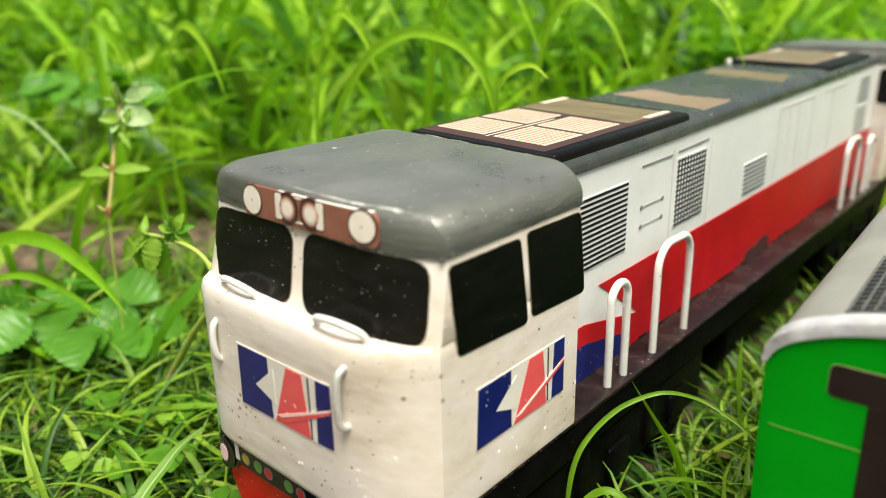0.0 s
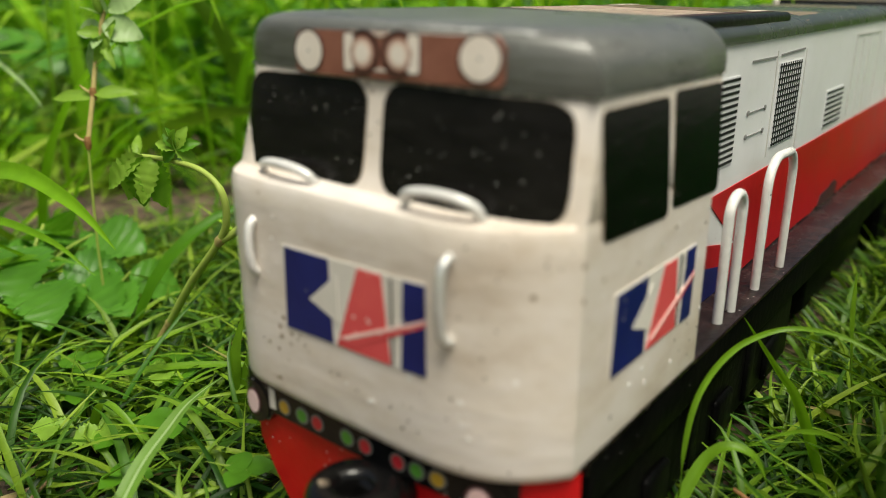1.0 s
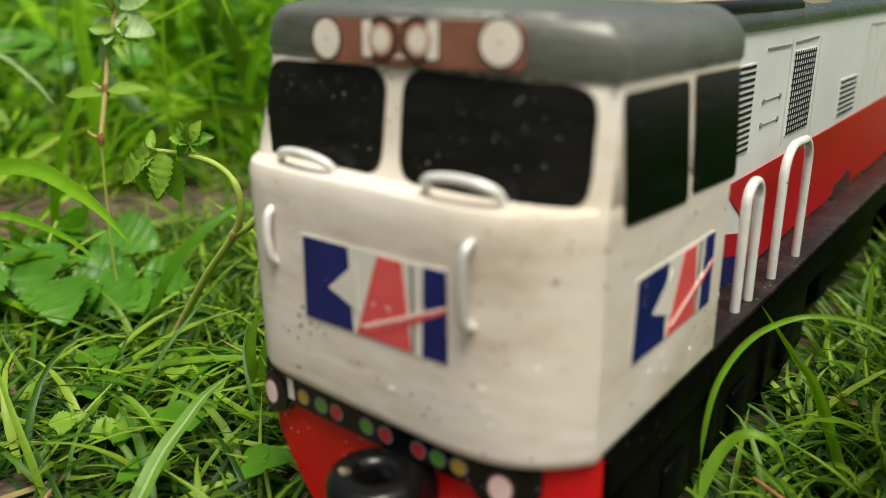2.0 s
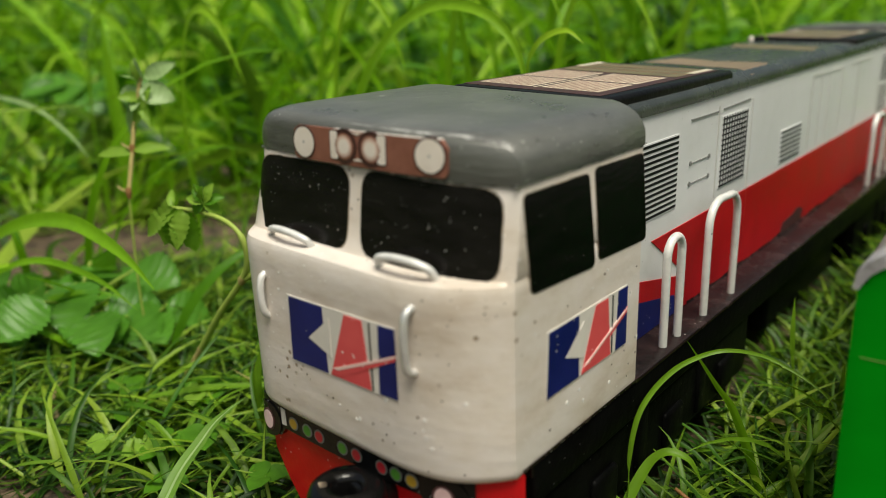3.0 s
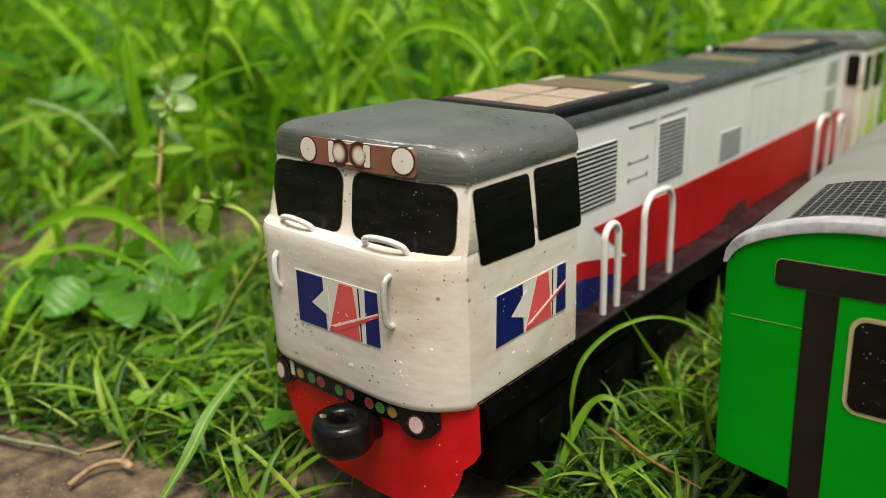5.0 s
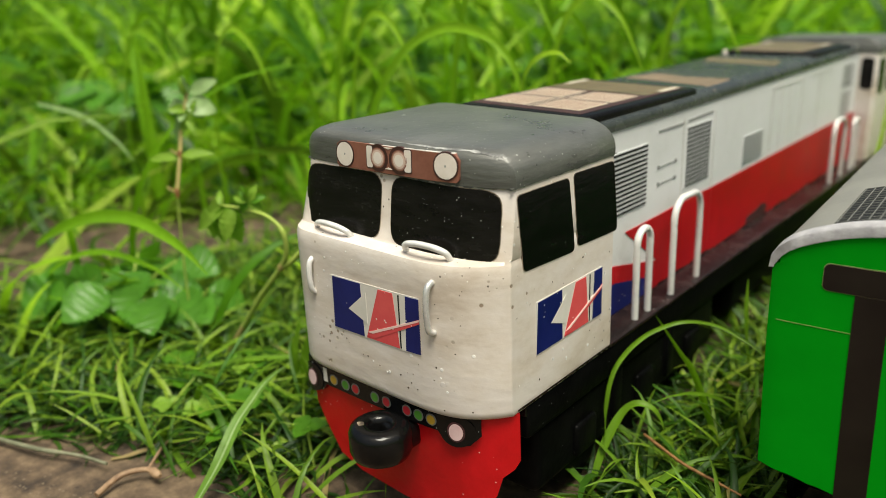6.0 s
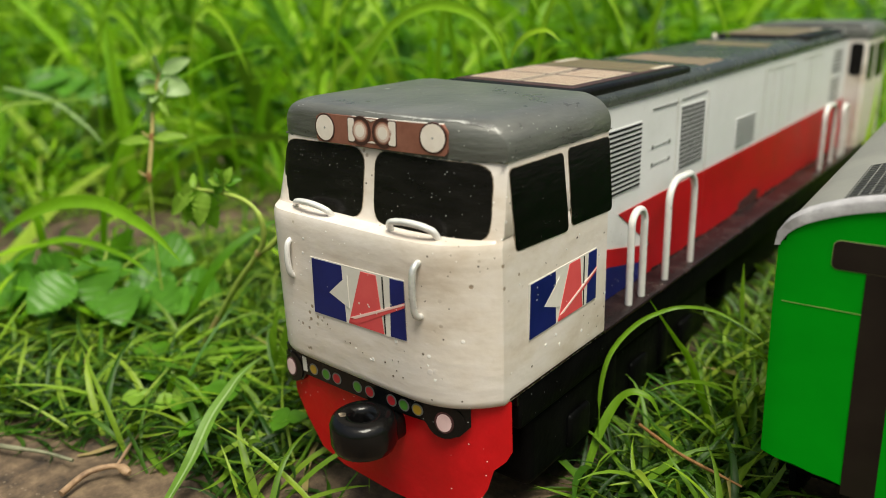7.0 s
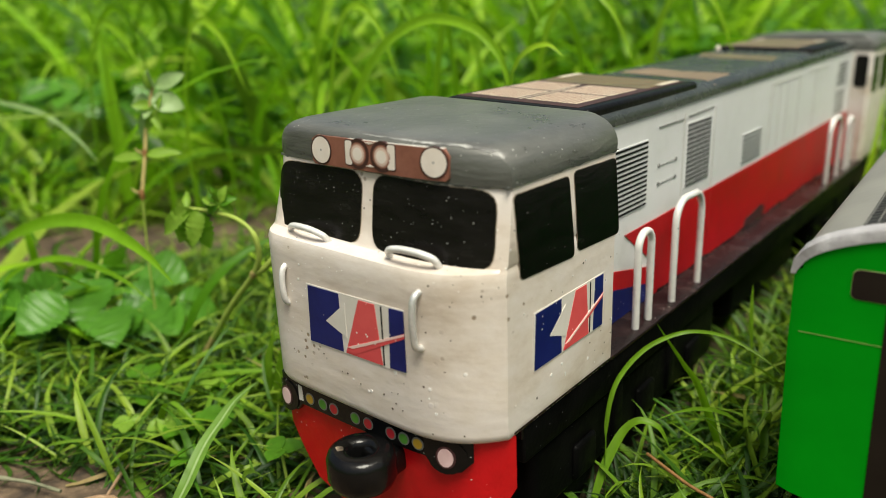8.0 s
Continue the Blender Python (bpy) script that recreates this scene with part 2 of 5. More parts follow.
FRESH = foliage("fresh_grass_green", [(0.0, (0.033, 0.112, 0.006)), (0.5, (0.112, 0.225, 0.012)), (1.0, (0.25, 0.39, 0.026))], 0.4, 0.28, (0.26, 0.48, 0.015))
BRIGHT = foliage("bright_grass_green", [(0.0, (0.035, 0.135, 0.005)), (0.45, (0.18, 0.39, 0.012)), (1.0, (0.38, 0.60, 0.03))], 0.42, 0.5, (0.25, 0.55, 0.012))
MIXED = foliage("mixed_grass_green", [(0.0, (0.010, 0.045, 0.004)), (0.35, (0.05, 0.16, 0.008)), (0.7, (0.20, 0.42, 0.015)), (1.0, (0.42, 0.64, 0.04))], 0.42, 0.42, (0.25, 0.55, 0.012))
LEAF = foliage("weed_leaf_green", [(0.0, (0.045, 0.14, 0.007)), (0.6, (0.085, 0.22, 0.012)), (1.0, (0.15, 0.31, 0.02))], 0.38, 0.36)
DARKLEAF = foliage("broad_leaf_green", [(0.0, (0.032, 0.125, 0.012)), (1.0, (0.085, 0.23, 0.022))], 0.3, 0.3)
STEM = foliage("stem_green", [(0.0, (0.30, 0.42, 0.07)), (1.0, (0.38, 0.46, 0.10))], 0.45, 0.15)
TANSTEM = foliage("yellowish_tan_stem", [(0.0, (0.46, 0.42, 0.13)), (1.0, (0.52, 0.40, 0.18))], 0.5, 0.3, (0.46, 0.42, 0.10))
FLATBLADE = foliage("dull_blade_green", [(0.0, (0.095, 0.20, 0.022)), (1.0, (0.15, 0.27, 0.04))], 0.4, 0.3)
SPRIG = foliage("young_leaf_green", [(0.0, (0.16, 0.34, 0.03)), (1.0, (0.27, 0.40, 0.05))], 0.4, 0.42)
PALELEAF = foliage("pale_leaf_green", [(0.0, (0.26, 0.42, 0.13)), (1.0, (0.42, 0.55, 0.27))], 0.3, 0.42, (0.30, 0.55, 0.12))

# ---- building helpers: plans below are in centimetres, with the ground at -3 ----
AXIS, FLOOR = 1.55, 3.0


def cm(x, y, z):
    return Vector(((x + AXIS) / 100, y / 100, (z + FLOOR) / 100))


def thing(name, base, label, category, group="", kind=""):
    ob = new(name)
    ob.empty_display_size = 0.01
    ob.location = base
    return tagged(ob, label, category, group, kind)


def finish(name, bm, mat, parent=None, label="", smooth=False, sharp=50):
    me = bpy.data.meshes.new(name)
    bmesh.ops.recalc_face_normals(bm, faces=bm.faces)
    bm.to_mesh(me)
    bm.free()
    me.materials.append(mat)
    if smooth:
        me.polygons.foreach_set("use_smooth", [True] * len(me.polygons))
        me.set_sharp_from_angle(angle=radians(sharp))
    ob = new(name, me)
    if parent:
        ob.parent = parent
        ob.matrix_parent_inverse = Matrix.Translation(-parent.location)
    if label:
        ob["label"] = label
    return ob


def part(name, bm, mat, parent, label="", smooth=True, sharp=50):
    return finish(name, bm, mat, parent, label, smooth, sharp)


def box(x0, x1, y0, y1, z0, z1, bevel=0.08, seg=2):
    bm = bmesh.new()
    bmesh.ops.create_cube(bm, size=1)
    for v in bm.verts:
        v.co = cm(x0 + (v.co.x + 0.5) * (x1 - x0), y0 + (v.co.y + 0.5) * (y1 - y0), z0 + (v.co.z + 0.5) * (z1 - z0))
    if bevel:
        bmesh.ops.bevel(bm, geom=bm.edges[:], offset=bevel / 100, segments=seg, profile=0.5, affect="EDGES")
    return bm


def loft(rings, cap=True):
    """A skin over rings of points in centimetres, all of one length."""
    bm = bmesh.new()
    rows = [[bm.verts.new(cm(*p)) for p in ring] for ring in rings]
    k = len(rows[0])
    for a, b in zip(rows, rows[1:]):
        for i in range(k):
            bm.faces.new((a[i], a[(i + 1) % k], b[(i + 1) % k], b[i]))
    if cap:
        bm.faces.new(rows[0][::-1])
        bm.faces.new(rows[-1])
    return bm


def tube(points, radius, seg=10, metres=False):
    """A round wire through points; radius in centimetres, one or one a point."""
    pts = [Vector(p) if metres else cm(*p) for p in points]
    radii = radius if isinstance(radius, (list, tuple)) else [radius] * len(pts)
    bm = bmesh.new()
    side, rows = None, []
    for i, p in enumerate(pts):
        d = (pts[min(i + 1, len(pts) - 1)] - pts[max(i - 1, 0)]).normalized()
        side = (side - d * side.dot(d)).normalized() if side else d.orthogonal().normalized()
        other = d.cross(side)
        rows.append([bm.verts.new(p + (side * math.cos(a) + other * math.sin(a)) * radii[i] / 100) for a in (2 * math.pi * k / seg for k in range(seg))])
    for a, b in zip(rows, rows[1:]):
        for k in range(seg):
            bm.faces.new((a[k], a[(k + 1) % seg], b[(k + 1) % seg], b[k]))
    bm.faces.new(rows[0][::-1])
    bm.faces.new(rows[-1])
    return bm


def smooth_path(points, per=6):
    """More points along a curve through the given ones."""
    p = [Vector(q) for q in points]
    p = [p[0] * 2 - p[1], *p, p[-1] * 2 - p[-2]]
    out = []
    for a, b, c, d in zip(p, p[1:], p[2:], p[3:]):
        for k in range(per):
            t = k / per
            out.append(0.5 * (2 * b + (c - a) * t + (2 * a - 5 * b + 4 * c - d) * t**2 + (3 * b - a - 3 * c + d) * t**3))
    return [tuple(q) for q in out + [p[-2]]]


def rounded(s0, s1, t0, t1, r, k=5):
    """A rectangle with round corners as a polygon; r: one radius or four (from s0,t0 on, anticlockwise)."""
    rs = r if isinstance(r, (list, tuple)) else [r] * 4
    out = []
    for (s, t, a0), q in zip(((s0, t0, 180), (s1, t0, 270), (s1, t1, 0), (s0, t1, 90)), rs):
        ds, dt = (q if s == s0 else -q), (q if t == t0 else -q)
        out += [(s + ds + q * math.cos(radians(a0 + 90 * i / k)), t + dt + q * math.sin(radians(a0 + 90 * i / k))) for i in range(k + 1)]
    return out


def disc(s, t, r, k=20):
    return [(s + r * math.cos(2 * math.pi * i / k), t + r * math.sin(2 * math.pi * i / k)) for i in range(k)]


def patch(poly, surface, lift=0.04, sink=0.06, cols=10, rows=4):
    """A thin plate of the shape poly, in (s, t), that lies lift over a surface (s, t) -> centimetres."""
    smin, smax = min(p[0] for p in poly), max(p[0] for p in poly)
    ss = sorted({round(p[0], 4) for p in poly} | {round(smin + (smax - smin) * i / cols, 4) for i in range(cols + 1)})
    ss = [s for i, s in enumerate(ss) if i == 0 or s - ss[i - 1] > 1e-3]
    bm = bmesh.new()

    def at(s, t, h):
        p = Vector(surface(s, t))
        n = (Vector(surface(s + 0.01, t)) - p).cross(Vector(surface(s, t + 0.01)) - p).normalized()
        return bm.verts.new(cm(*(p + n * h)))

    tops, backs = [], []
    for s in ss:
        cuts = []
        q = min(max(s, smin + 1e-4), smax - 1e-4)
        for (a, b), (c, d) in zip(poly, poly[1:] + poly[:1]):
            if abs(a - c) > 1e-9 and (a - q) * (c - q) <= 0:
                cuts.append(b + (d - b) * (q - a) / (c - a))
        lo, hi = min(cuts), max(cuts)
        tops.append([at(s, lo + (hi - lo) * j / rows, lift) for j in range(rows + 1)])
        backs.append([at(s, lo + (hi - lo) * j / rows, -sink) for j in range(rows + 1)])
    for i in range(len(ss) - 1):
        for j in range(rows):
            bm.faces.new((tops[i][j], tops[i + 1][j], tops[i + 1][j + 1], tops[i][j + 1]))
            bm.faces.new((backs[i][j], backs[i][j + 1], backs[i + 1][j + 1], backs[i + 1][j]))
        bm.faces.new((tops[i][0], backs[i][0], backs[i + 1][0], tops[i + 1][0]))
        bm.faces.new((tops[i][rows], tops[i + 1][rows], backs[i + 1][rows], backs[i][rows]))
    for i in (0, len(ss) - 1):
        for j in range(rows):
            bm.faces.new((tops[i][j], tops[i][j + 1], backs[i][j + 1], backs[i][j]))
    return bm



def soften(poly, radius, k=5):
    """A polygon with its corners rounded off."""
    out = []
    for a, b, c in zip(poly[-1:] + poly[:-1], poly, poly[1:] + poly[:1]):
        p, q, r = Vector(a), Vector(b), Vector(c)
        u, v = (p - q), (r - q)
        d = min(radius, u.length * 0.45, v.length * 0.45)
        e, f = q + u.normalized() * d, q + v.normalized() * d
        for i in range(k + 1):
            t = i / k
            out.append(tuple((1 - t) ** 2 * e + 2 * t * (1 - t) * q + t * t * f))
    return out

# ---- the toy engine ----
LENGTH = 49.7
FAR = LENGTH - 6.35  # the rear cab's inner wall; that cab mirrors the front one


def low_front(x):
    """The bowed lower front; its far corner is squarer than the near one."""
    return -1.25 + 1.45 * min(abs(x + AXIS) / 4.24, 1.0) ** (4.5 if x > -AXIS else 12)


def high_front(x, z):
    return -0.62 + 0.17 * (z - 6.95) + 0.82 * min(abs(x + AXIS) / 4.2, 1.0) ** (3.5 if x > -AXIS else 22)


def roof_front(x, z):
    return -0.62 + 0.17 * (z - 6.95) + 0.75 * min(abs(x + AXIS) / 4.2, 1.0) ** (3.5 if x > -AXIS else 16)


def rear_rise(z):
    """The rear cab stands a little taller than the front one."""
    return 0.35 * min(max((z - 6) / 2, 0), 1)


def cab_ring(z, half, front, inset=0.0, rear=6.35, n=36, turned=False):
    pts = [(half, rear - 0.25), (half, 4.6), (half, 3.2)]
    for i in range(n + 1):
        x = half * (0.5 * math.cos(math.pi * i / n) + 0.5 * (1 - 2 * i / n))
        pts.append((x, front(x * 4.2 / half - AXIS) + inset))
    far = half + (0.1 if z < 6.93 else 0.18 - 0.14 * (z - 6.95) if z < 9.06 else -0.08)
    pts = [(x * (far / half if x < 0 else 1), y) for x, y in pts]
    pts += [(-far, 3.2), (-far, 4.6), (-far, rear - 0.25), (-far + 0.25, rear), (half - 0.25, rear)]
    sag = 0.024 * min(max((8.9 - z) / 2, 0), 1)
    if turned:
        return [(x - AXIS, LENGTH - y, z + rear_rise(z)) for x, y in pts]
    return [(x - AXIS, y, z - sag * x - (0.034 * x if z > 8.9 else 0)) for x, y in pts]


def cab_shell(parent, turned):
    rings = []
    for a in (0, 18, 36, 54, 72, 90):
        q = 0.3 * (1 - math.sin(radians(a)))
        rings.append(cab_ring(1.93 + 0.35 * (1 - math.cos(radians(a))), 4.24 - q * 0.6, low_front, q, turned=turned))
    for z in (3.5, 4.5, 5.5, 6.3, 6.75):
        rings.append(cab_ring(z, 4.24, low_front, 0, turned=turned))
    rings.append(cab_ring(6.9, 4.22, low_front, 0.06, turned=turned))
    rings.append(cab_ring(6.97, 4.2, lambda x: high_front(x, 6.95) - 0.03, 0, turned=turned))
    for z in (7.05, 7.7, 8.4, 8.85, 9.06):
        rings.append(cab_ring(z, 4.24 - 0.03 * (z - 6.9), lambda x: high_front(x, z), 0, turned=turned))
    part("cab_body", loft(rings), CREAM, parent, "cream hand-painted wooden cab with pits and specks", sharp=30)
    rings = [cab_ring(9.07, 4.1, lambda x: roof_front(x, 9.0), 0.05, turned=turned), cab_ring(9.07, 4.22, lambda x: roof_front(x, 9.0), -0.02, turned=turned), cab_ring(9.16, 4.23, lambda x: roof_front(x, 9.1), -0.04, turned=turned)]
    for a in range(0, 91, 10):
        c, s = math.cos(radians(a)), math.sin(radians(a))
        rings.append(cab_ring(9.3 + 0.85 * s, 4.24 - 0.95 * (1 - c), lambda x: roof_front(x, 9.15), 0.95 * (1 - c) ** 3.0 - 0.05, 6.35 - 0.12 * (1 - c), turned=turned))
    rings.append(cab_ring(10.19, 2.6, lambda x: roof_front(x, 9.15), 1.6, 5.8, turned=turned))
    part("cab_roof", loft(rings), ROOF, parent, "dark grey painted cab roof with rounded worn edges")


def side(x):
    return lambda s, t: (x, s, t)


def cab_side(s, t):
    return (2.69 - 0.03 * max(t - 6.9, 0), s, t)


def face_low(s, t):
    return (s, low_front(s), t)


def face_high(s, t):
    return (s, high_front(s, t), t)


def flat_top(z):
    return lambda s, t: (s, t, z)


engine = thing("toy_locomotive", cm(-AXIS, 20, -3), "cream, red and grey hand-made wooden toy diesel engine standing in grass", "toy train")
cab_shell(engine, False)
cab_shell(engine, True)

# windows
part("front_window", patch(soften([(-5.46, 7.04), (-1.75, 6.99), (-1.78, 9.02), (-5.26, 9.05)], 0.55), face_high, 0.02, 0.08, 14, 6), GLASS, engine, "black glossy window film with white paint specks")
part("front_window", patch(soften([(-1.27, 6.98), (2.37, 6.78), (2.33, 8.86), (-1.36, 9.03)], 0.55), face_high, 0.02, 0.08, 14, 6), GLASS, engine, "black glossy window film with white paint specks")
part("side_window", patch(soften([(0.76, 6.42), (3.57, 6.30), (3.28, 8.70), (0.54, 8.72)], 0.2), cab_side, 0.02, 0.08, 10, 4), SIDEGLASS, engine, "black window film with scuffs")
part("side_window", patch(soften([(3.76, 6.40), (6.34, 6.30), (6.09, 8.72), (3.56, 8.76)], 0.2), cab_side, 0.02, 0.08, 10, 4), SIDEGLASS, engine, "black window film with scuffs")
for poly, face, r in (([(-5.475, 7.02), (-1.73, 6.97), (-1.76, 9.04), (-5.275, 9.07)], face_high, 0.55), ([(-1.29, 6.96), (2.39, 6.76), (2.35, 8.88), (-1.38, 9.05)], face_high, 0.55), ([(0.74, 6.40), (3.59, 6.28), (3.30, 8.72), (0.52, 8.74)], cab_side, 0.2), ([(3.74, 6.38), (6.36, 6.28), (6.11, 8.74), (3.54, 8.78)], cab_side, 0.2)):
    part("window_edge", patch(soften(poly, r), face, 0.012, 0.06, 14, 6), DIRT, engine, "thin brown dirt line round the window")


def ragged(s0, s1, top, low, n, seed, fall=0.0):
    """A strip whose lower edge wanders, as a brush leaves it; fall: how much it drops along its length."""
    r = random.Random(seed)
    return [(s0, top), (s1, top - fall)] + [(s1 + (s0 - s1) * k / n, low - fall * (1 - k / n) + r.uniform(-0.03, 0.025)) for k in range(n + 1)]


part("paint_seam", patch(ragged(-5.4, 2.5, 9.22, 9.175, 60, 1, 0.268), face_high, 0.012, 0.05, 60, 1), ROOF, engine, "ragged lower edge of the grey roof paint")
part("paint_seam", patch(ragged(0.3, 6.3, 8.96, 8.915, 50, 2), cab_side, 0.012, 0.05, 50, 1), ROOF, engine)
part("grime_line", patch(ragged(0.45, 6.3, 2.06, 1.995, 50, 3)[::-1], cab_side, 0.012, 0.03, 50, 1), DECK, engine, "dark grime along the cab's lower edge")
for y0, y1 in ((0.7, 3.4), (4.3, 6.0)):
    part("side_window", patch(rounded(LENGTH - y1, LENGTH - y0, 6.6, 9.05, 0.25), side(2.665), 0.03, 0.08, 8, 3), GLASS, engine)

part("rear_cab_window", patch(soften([(1.6, 7.05), (2.42, 7.0), (2.42, 9.15), (1.6, 9.2)], 0.3), lambda s_, t_: (s_, FAR, t_), 0.02, 0.08, 6, 4), GLASS, engine, "black rounded window film in the rear cab's wall")

# pale chips in the grey paint


def roof_skin_top(s, t):
    return (s, t, 10.172 - 0.034 * (s + AXIS))


def ridge(s, t):
    """The rounded edge between the roof's front and its top; t: degrees round the edge."""
    c = math.cos(radians(t))
    rel, half = s + AXIS, 4.24 - 0.95 * (1 - c)
    return (s, roof_front(rel * 4.2 / half - AXIS, 9.15) + 0.95 * (1 - c) ** 3 - 0.05, 9.3 + 0.85 * math.sin(radians(t)) - 0.034 * rel)


chips = random.Random(12)
# Pale band along the ridge: worn paint plus a painted glint.
band = [(-2.2 + 4.45 * k / 30, 61 - 10 * max(0, k / 30 - 0.8) / 0.2 - (1.2 + 4.0 * k / 30) * chips.uniform(0.4, 1.0)) for k in range(31)]
band += [(q[0], 61 - 10 * max(0, k / 30 - 0.8) / 0.2 + (0.8 + 4.0 * k / 30) * chips.uniform(0.4, 1.0)) for k, q in zip(range(30, -1, -1), band[::-1])]
part("worn_glint_edge", patch(band, ridge, 0.008, 0.04, 60, 2), WORN_GLINT, engine, "worn pale paint with a painted highlight along the roof's front edge")
for cx, cy, rx, ry in ((-1.85, 1.62, 0.16, 0.05), (-1.5, 1.78, 0.1, 0.05), (-1.75, 4.8, 0.06, 0.06), (-0.45, 4.85, 0.07, 0.06), (0.12, 5.1, 0.1, 0.07), (-2.6, 3.2, 0.03, 0.03), (-0.4, 2.4, 0.035, 0.03), (0.3, 3.6, 0.03, 0.03)):
    part("paint_chip", patch([(cx + rx * chips.uniform(0.6, 1.2) * math.cos(2 * math.pi * k / 9), cy + ry * chips.uniform(0.6, 1.2) * math.sin(2 * math.pi * k / 9)) for k in range(9)], roof_skin_top, 0.015, 0.05, 5, 2), LENS, engine, "pale chip in the grey paint")

# headlight plate on the roof's front


def brow(s, t):
    return (s, roof_front(s, 9.15) - 0.062 + 0.045 * max(t - 9.35, 0), t)


plate = part("headlight_plate", patch([(-3.68, 9.2), (-3.6, 9.1), (1.1, 9.06), (1.2, 9.16), (1.2, 9.7), (1.05, 9.88), (-3.45, 9.93), (-3.66, 9.82)], brow, 0.07, 0.1, 14, 4), BROWN, engine, "brown printed headlight plate with worn pale corners")
part("plate_edge", patch([(-2.2, 9.885), (1.05, 9.86), (1.03, 9.9), (-2.2, 9.925)], brow, 0.06, 0.1, 12, 1), PAPER, plate, "bare pale edge of the plate")
for s0, s1 in ((-2.30, -2.05), (-0.72, -0.46)):
    part("lamp_bracket", patch(rounded(s0 - 0.03, s1 + 0.03, 9.18, 9.9, 0.08), brow, 0.08, 0.02, 4, 3), DARKBROWN, plate)
    part("bracket_face", patch(rounded(s0, s1, 9.21, 9.87, 0.06), brow, 0.09, 0.02, 4, 3), LENS, plate)
for s, t in ((-1.38, 9.82), (-1.38, 9.28)):
    part("bracket_face", patch([(s - 0.2, t + (0.06 if t > 9.5 else -0.06)), (s, t), (s + 0.2, t + (0.06 if t > 9.5 else -0.06))], brow, 0.085, 0.02, 4, 1), LENS, plate)
for s in (-3.29, 0.77):
    rim = part("headlight", patch(disc(s, 9.52, 0.42), brow, 0.085, 0.02, 10, 4), DARKBROWN, plate, "pale round printed headlight")
    part("lens", patch(disc(s, 9.52, 0.375), brow, 0.089, 0.02, 10, 4), LENS, plate)
    part("lens_dot", patch(disc(s, 9.52, 0.035, 8), brow, 0.093, 0.02, 3, 2), GREY, plate)
for s in (-1.82, -0.93):
    part("headlight", patch(disc(s, 9.53, 0.42), brow, 0.086, 0.02, 10, 4), DARKBROWN, plate, "pale headlight with a dark brown ring")
    part("lens_rim", patch(disc(s, 9.53, 0.315), brow, 0.09, 0.02, 10, 4), BROWN, plate)
    part("lens_edge", patch(disc(s, 9.53, 0.28), brow, 0.094, 0.02, 10, 4), LENSMID, plate)
    part("lens", patch(disc(s, 9.53, 0.245), brow, 0.098, 0.02, 10, 4), LENSGLOW, plate)
    part("lens_core", patch(disc(s, 9.53, 0.18), brow, 0.102, 0.02, 10, 4), LENS, plate)

# emblems: plain blue and coral shapes on paper


def emblem(surface, s0, s1, t0, t1, lift):
    w, h = s1 - s0, t1 - t0

    def q(*pts):
        return [(s0 + w * a, t0 + h * b) for a, b in pts]

    base = part("emblem", patch(q((0, 0), (1, 0), (1, 1), (0, 1)), surface, lift, 0.05, 14, 4), PAPER, engine, "paper label with blue and coral shapes")
    part("blue_block", patch(q((0.0, 0.02), (0.37, 0.02), (0.25, 0.5), (0.36, 0.98), (0.02, 0.98)), surface, lift + 0.012, 0.02, 8, 4), BLUE, base)
    part("pale_wedge", patch(q((0.2, 0.46), (0.42, 0.28), (0.42, 0.84)), surface, lift + 0.017, 0.02, 6, 2), PAPER, base)
    part("coral_block", patch(q((0.40, 0.02), (0.78, 0.02), (0.73, 0.97), (0.57, 0.97)), surface, lift + 0.012, 0.02, 8, 4), PINK, base)
    part("blue_block", patch(q((0.85, 0.02), (1.0, 0.02), (1.0, 0.98), (0.87, 0.98)), surface, lift + 0.014, 0.02, 4, 4), BLUE, base)
    part("coral_streak", patch(q((0.40, 0.06), (0.5, 0.05), (1.0, 0.56), (1.0, 0.64)), surface, lift + 0.022, 0.02, 10, 2), PINK, base)
    part("pale_streak", patch(q((0.42, 0.13), (0.48, 0.13), (1.0, 0.60), (1.0, 0.635)), surface, lift + 0.028, 0.02, 10, 2), PALE, base)
    part("ink_line", patch(q((0.79, 0.03), (0.80, 0.03), (0.80, 0.97), (0.79, 0.97)), surface, lift + 0.02, 0.02, 2, 2), INK, base)


emblem(face_low, -3.46, 0.33, 3.86, 5.72, 0.02)
emblem(cab_side, 1.4, 5.36, 3.5, 5.26, 0.02)

# lumps of white paint and pits on the cream walls
wear = random.Random(31)
for surface, s_range, t_range, lumps, pits in ((face_low, (-1.2, 2.2), (2.5, 6.0), 6, 26), (face_low, (-4.8, -1.4), (2.5, 3.7), 1, 7), (cab_side, (0.9, 6.1), (2.4, 3.5), 7, 5), (cab_side, (0.8, 6.1), (5.4, 6.0), 3, 3)):
    for k in range(lumps + pits):
        s_, t_ = wear.uniform(*s_range), wear.uniform(*t_range)
        r_ = wear.uniform(0.025, 0.06) if k < lumps else wear.uniform(0.014, 0.034)
        spot = [(s_ + r_ * wear.uniform(0.7, 1.3) * math.cos(a), t_ + r_ * wear.uniform(0.7, 1.2) * math.sin(a)) for a in np.linspace(0, 2 * math.pi, 9, endpoint=False)]
        if k < lumps:
            part("paint_lump", patch(spot, surface, 0.012, 0.03, 3, 3), LUMP, engine, "small lump of white paint")
        else:
            part("paint_pit", patch(spot, surface, 0.012, 0.03, 3, 3), PIT, engine, "dark pit in the cream paint")

# wire grips on the cab's front
def grip(points, mat):
    part("hand_grip", tube(smooth_path(points, 5), 0.098, 10), mat, engine, "bent white-painted wire grip")


